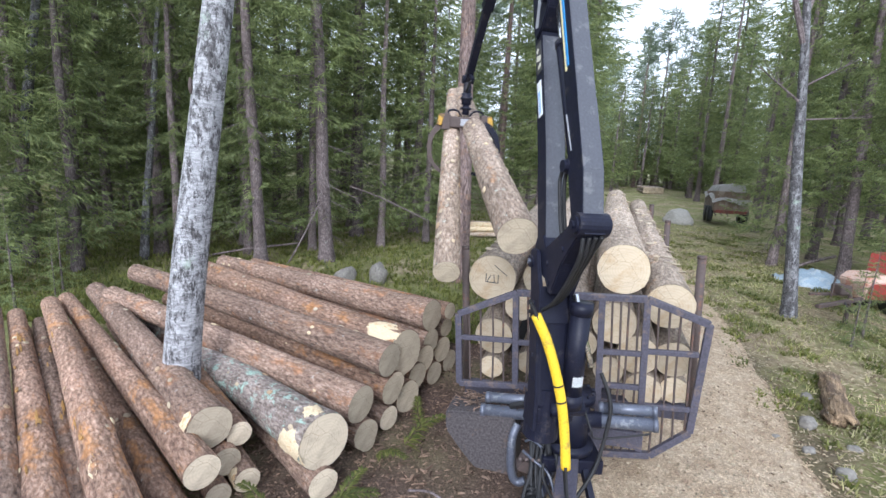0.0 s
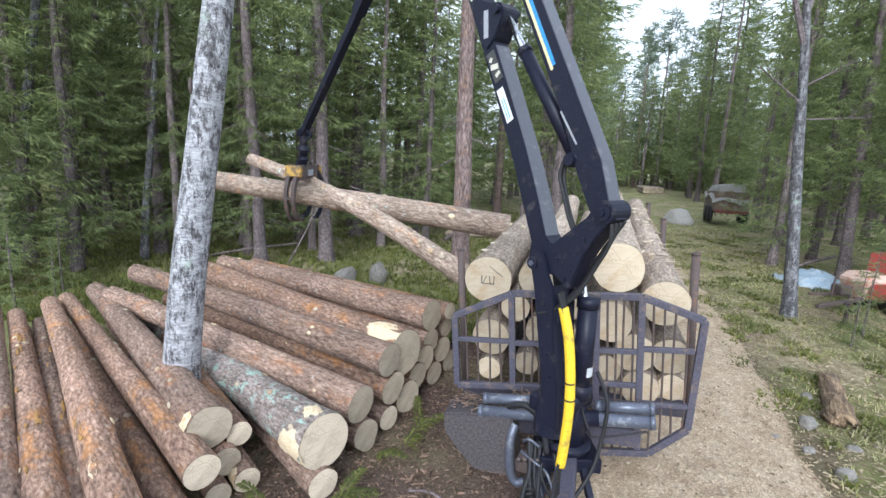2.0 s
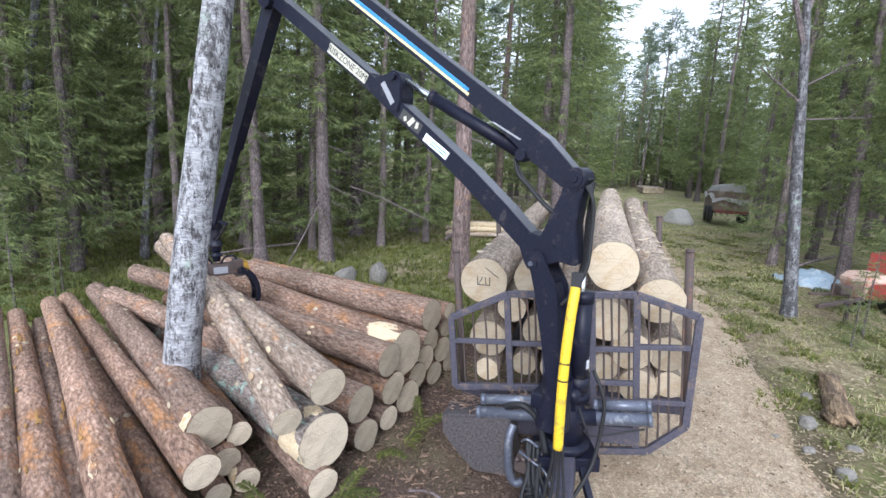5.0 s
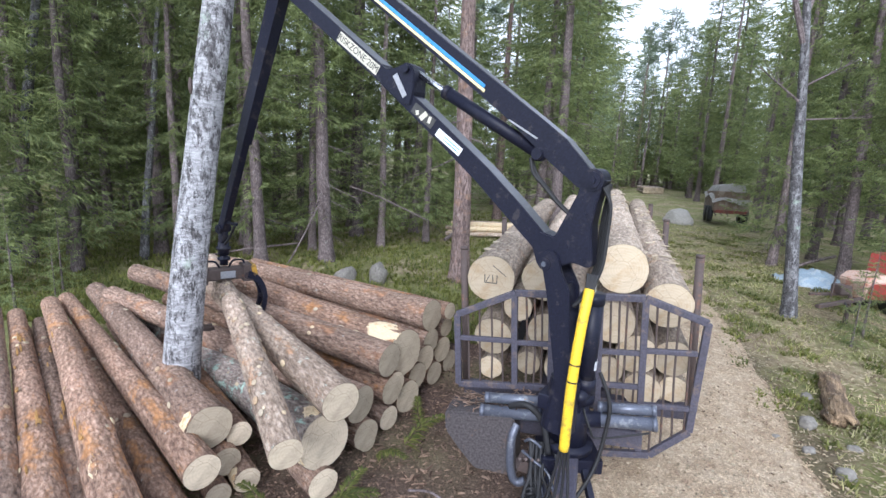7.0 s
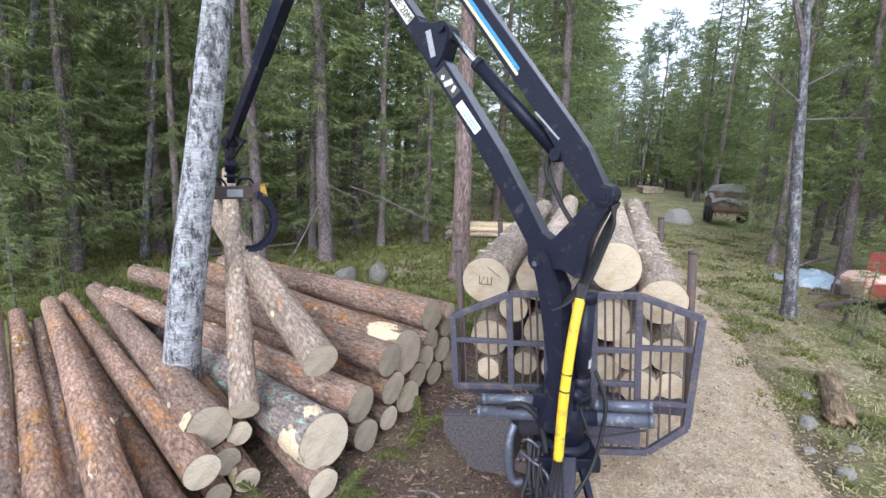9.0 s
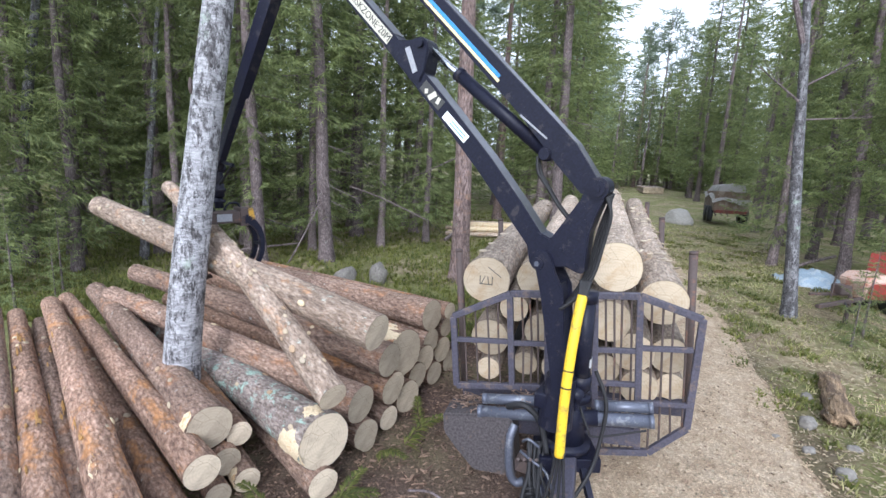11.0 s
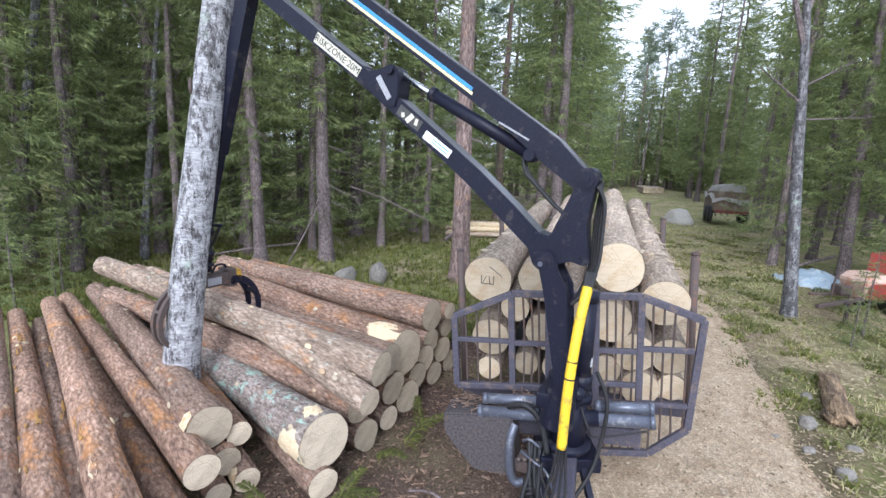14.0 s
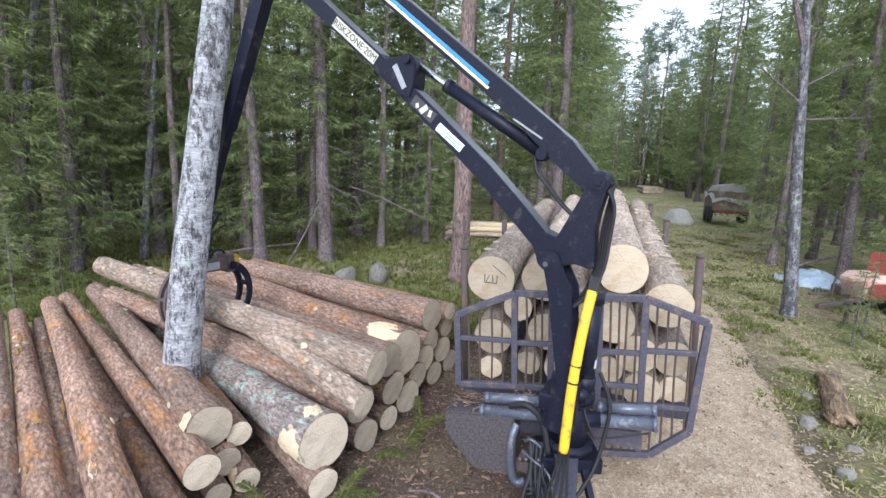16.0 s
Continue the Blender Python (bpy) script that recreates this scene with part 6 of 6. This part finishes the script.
# ---- motion of the crane and of the two logs ----
def motions():
    TIMES = [0, 0.5, 1, 1.5, 2, 2.5, 3, 3.5, 4, 6.5, 7, 7.5, 8, 8.5, 9, 11.5, 12, 12.5, 13, 13.5, 14, 14.5, 15, 15.5, 16]
    SLEW = [-11.5, -20, -28.2, -33.4, -39.8, -44.7, -50.7, -54.9, -56.7, -58.0, -59.1, -59.2, -58.8, -59.5, -59.6, -61.8, -61.2, -62.2, -63.5, -64.1, -64.8, -64.7, -63.6, -63.8, -63.3]
    LIFT = [67.6, 68.3, 69.3, 65.7, 60.7, 55.9, 50.4, 41.9, 34.7, 35.3, 34.0, 37.1, 40.2, 45.3, 50.3, 41.5, 35.8, 35.0, 34.2, 33.6, 33.7, 36.6, 38.2, 36.4, 36.3]
    LINK = [65.3, 65.8, 66.9, 64.6, 60.7, 56.0, 50.7, 42.6, 35.5, 35.7, 34.4, 37.4, 41.2, 45.5, 50.7, 41.2, 35.1, 34.4, 34.2, 33.0, 33.4, 35.9, 38.1, 36.1, 36.1]
    SWAY = [-1.0, -0.5, 0, 0.3, 0.3, 0.3, 0.4, 0.45, 2.2, 0, -0.6, 1.5, 0.9, 1.1, 1.0, 0.8, 1.1, 0.9, 0.8, 1.1, 0.4, 0.1, -0.3, -0.4, -0.6]
    REACH = [2.91, 3.1, 3.45, 3.85, 4.12, 4.26, 4.2, 4.3, 4.13, 3.83, 3.76, 3.64, 3.74, 3.51, 3.46, 3.56, 3.57, 3.49, 3.5, 3.51, 3.52, 3.53, 3.65, 3.65, 3.69]
    HEIGHT = [3.88, 3.82, 3.8, 3.56, 3.19, 2.9, 2.6, 2.19, 2.16, 2.08, 2.0, 2.21, 2.44, 2.75, 3.05, 2.65, 2.27, 2.2, 2.13, 2.05, 2.09, 2.11, 2.21, 2.15, 2.15]
    GRAPPLE_YAW = [(0, 92.9), (0.5, 106.8), (1, 124.7), (1.5, 149.4), (2, 171.5), (2.5, 162.8), (3, 150.0), (3.5, 132.4), (4, 128.7), (6.5, 129.0), (7, 127.9), (7.5, 128.0), (8, 127.6), (8.5, 123.8), (9, 121.1), (11.5, 140.5), (12, 149.8), (12.5, 149.8), (13, 149.8), (13.5, 149.8), (14, 149.8), (16, 149.8)]
    CLAW_OPEN = [(0, 0), (3, 0), (4, 4), (6.5, 0), (12.0, 0), (12.6, 6), (13.2, 30), (14.0, 24), (15.0, 8), (16.0, 10)]


    def smooth(t, ts, vs):
        i = max(0, min(len(ts) - 2, sum(1 for x in ts if x <= t) - 1))
        h = ts[i + 1] - ts[i]
        s = (t - ts[i]) / h

        def slope(k):
            a, b = max(k - 1, 0), min(k + 1, len(ts) - 1)
            return (vs[b] - vs[a]) / (ts[b] - ts[a])
        return ((2 * s ** 3 - 3 * s * s + 1) * vs[i] + (s ** 3 - 2 * s * s + s) * h * slope(i)
                + (-2 * s ** 3 + 3 * s * s) * vs[i + 1] + (s ** 3 - s * s) * h * slope(i + 1))

    yaw_t, yaw_v = [a for a, b in GRAPPLE_YAW], [b for a, b in GRAPPLE_YAW]
    open_t, open_v = [a for a, b in CLAW_OPEN], [b for a, b in CLAW_OPEN]
    rows = {k: [] for k in MOVING}
    for i in range(81):
        t = i * 0.2
        slew, lift, link, reach, height = (smooth(t, TIMES, v) for v in (SLEW, LIFT, LINK, REACH, HEIGHT))
        turn = pose(0, 0, 0, 0, 0, 90 - slew)

        def placed(m):
            return turn @ m
        crest = turn @ Vector((-0.40, 0.165, 2.157 - 0.0072 * (lift - 34)))
        foot = Vector((0.184, -0.45, 0.97))
        rows["sleeve"].append((t, frame_to(foot, crest) @ Matrix.Translation(((crest - foot).length - 1.14 + 0.07 * min(1, max(0, (lift - 40) / 20)), 0, 0))))
        pin = Matrix.Translation((-0.04, 0, 2.27))
        boom = pin @ pose(0, 0, 0, 0, -lift, 0)
        horn = boom @ Vector((0.11, 0, 0.66))
        linkm = Matrix.Translation(horn) @ pose(0, 0, 0, 0, -link, 0)
        tip = boom @ Vector((3.55, 0, 0.185))
        end = Vector((reach, 0, height))
        rows["column"].append((t, turn @ Matrix.Translation((-0.09, 0, 0.02))))
        rows["boom"].append((t, placed(boom)))
        rows["link"].append((t, placed(linkm)))
        a, b = linkm @ Vector((0.42, 0, -0.11)), boom @ Vector((1.82, 0, 0.41))
        rows["barrel"].append((t, placed(frame_to(a, b))))
        rows["fold_rod"].append((t, placed(frame_to(a, b) @ Matrix.Translation(((b - a).length, 0, 0)))))
        top = boom @ Vector((-0.26, -0.11, 0.19))
        rows["lift_rod"].append((t, placed(frame_to((-0.355, -0.14, 1.97), top) @ Matrix.Translation(((top - Vector((-0.355, -0.14, 1.97))).length, 0, 0)))))
        st = frame_to(tip, end)
        rows["stick"].append((t, placed(st)))
        rows["extension"].append((t, placed(st @ Matrix.Translation(((end - tip).length, 0, 0)))))
        hang = placed(Matrix.Translation(end)).translation
        yaw = smooth(t, yaw_t, yaw_v)
        rows["rotator"].append((t, Matrix.Translation(hang) @ pose(0, 0, 0, 0, 0, 90 - slew)))
        body = Matrix.Translation(hang) @ pose(0, 0, 0, 0, 0, yaw)
        rows["grapple"].append((t, body))
        wide = smooth(t, open_t, open_v)
        rows["claw_a"].append((t, body @ pose(0, 0.24, -0.55, wide, 0, 0)))
        rows["claw_b"].append((t, body @ pose(0, -0.24, -0.55, -wide, 0, 0)))
    for k, r in rows.items():
        walk(MOVING[k], r)
    # the trailer sways on its tyres with the crane's swing, and its load and crane with it
    axis = Vector((math.sin(radians(17.5)), math.cos(radians(17.5)), 0))
    about = Matrix.Translation((1.12, 4.12, 0))
    sway = [(i * 0.2, about @ Matrix.Rotation(-radians(smooth(i * 0.2, TIMES, SWAY)), 4, axis) @ about.inverted()) for i in range(81)]
    for ob in (CRANE, TRAILER_OB, *LOAD):
        rest = ob.matrix_basis.copy()
        walk(ob, [(t, m @ rest) for t, m in sway])
    walk(thin_log, [
        (0, along((0.04, 4.28, 1.96), (0.03, 7.89, 3.91))),
        (0.5, along((0.06, 4.38, 1.88), (-0.66, 7.91, 3.84))),
        (1, along((0.09, 4.59, 1.84), (-1.66, 7.80, 3.70))),
        (1.5, along((0.28, 4.86, 1.84), (-2.44, 7.57, 3.29))),
        (2, along((0.31, 5.40, 1.63), (-2.98, 7.57, 2.76))),
        (2.5, along((0.10, 4.65, 1.80), (-3.11, 7.12, 2.39))),
        (3, along((-0.38, 4.31, 1.23), (-3.39, 6.87, 2.28))),
        (3.5, along((-0.79, 3.59, 1.02), (-3.80, 6.01, 2.37))),
        (4, along((-1.19, 3.67, 0.91), (-4.19, 6.32, 1.80))),
        (6.5, along((-1.05, 3.19, 0.83), (-3.22, 6.59, 1.59))),
        (7, along((-1.02, 3.09, 0.88), (-3.16, 6.55, 1.41))),
        (7.5, along((-1.02, 3.06, 0.90), (-3.13, 6.52, 1.51))),
        (8, along((-1.20, 3.33, 0.73), (-3.23, 6.64, 2.04))),
        (8.5, along((-1.39, 3.62, 0.68), (-3.17, 7.00, 2.20))),
        (9, along((-1.64, 3.89, 0.74), (-3.18, 7.22, 2.58))),
        (11.5, along((-0.72, 3.60, 1.06), (-3.71, 6.23, 2.03))),
        (12, along((-0.72, 3.90, 0.90), (-3.85, 6.49, 1.43))),
        (12.5, along((-0.39, 3.93, 0.79), (-3.75, 6.21, 1.36))),
        (13, along((-0.44, 4.00, 0.77), (-3.82, 6.26, 1.28))),
        (13.5, along((-0.55, 4.05, 0.78), (-3.90, 6.37, 1.24))),
        (14, along((-0.58, 4.05, 0.78), (-3.92, 6.39, 1.23))),
        (16, along((-0.63, 4.04, 0.77), (-3.94, 6.42, 1.22))),
    ])
    walk(thick_log, [
        (0, along((0.59, 3.88, 2.38), (0.15, 7.98, 3.91))),
        (0.5, along((0.64, 4.10, 2.32), (-0.98, 7.90, 3.84))),
        (1, along((0.71, 4.69, 2.25), (-2.22, 7.67, 3.62))),
        (1.5, along((0.90, 5.80, 2.11), (-3.06, 7.42, 3.10))),
        (2, along((0.85, 6.41, 2.09), (-3.51, 6.85, 2.50))),
        (2.5, along((0.45, 5.30, 2.23), (-3.62, 6.93, 2.10))),
        (3, along((-0.02, 4.65, 1.78), (-3.66, 7.11, 1.90))),
        (3.5, along((-0.59, 3.72, 1.20), (-3.69, 6.81, 1.65))),
        (4, along((-0.98, 3.80, 1.05), (-4.09, 6.87, 1.53))),
        (6.5, along((-0.75, 3.83, 1.01), (-3.73, 7.05, 1.34))),
        (7, along((-0.76, 3.67, 0.98), (-3.66, 6.97, 1.27))),
        (7.5, along((-0.73, 3.64, 1.06), (-3.63, 6.94, 1.34))),
        (8, along((-0.82, 3.79, 1.02), (-3.66, 7.08, 1.71))),
        (8.5, along((-0.89, 3.99, 1.00), (-3.69, 7.21, 2.07))),
        (9, along((-1.04, 4.12, 1.12), (-3.73, 7.37, 2.37))),
        (11.5, along((-0.48, 4.10, 1.43), (-4.41, 6.00, 1.96))),
        (12, along((-0.53, 4.20, 1.05), (-4.38, 6.29, 1.46))),
        (12.5, along((-0.25, 4.26, 1.09), (-4.26, 6.05, 1.44))),
        (13, along((-0.33, 4.34, 1.05), (-4.34, 6.12, 1.38))),
        (13.5, along((-0.49, 4.36, 0.97), (-4.45, 6.25, 1.33))),
        (14, along((-0.52, 4.35, 0.97), (-4.46, 6.28, 1.32))),
        (16, along((-0.56, 4.35, 0.98), (-4.49, 6.31, 1.31))),
    ])


motions()
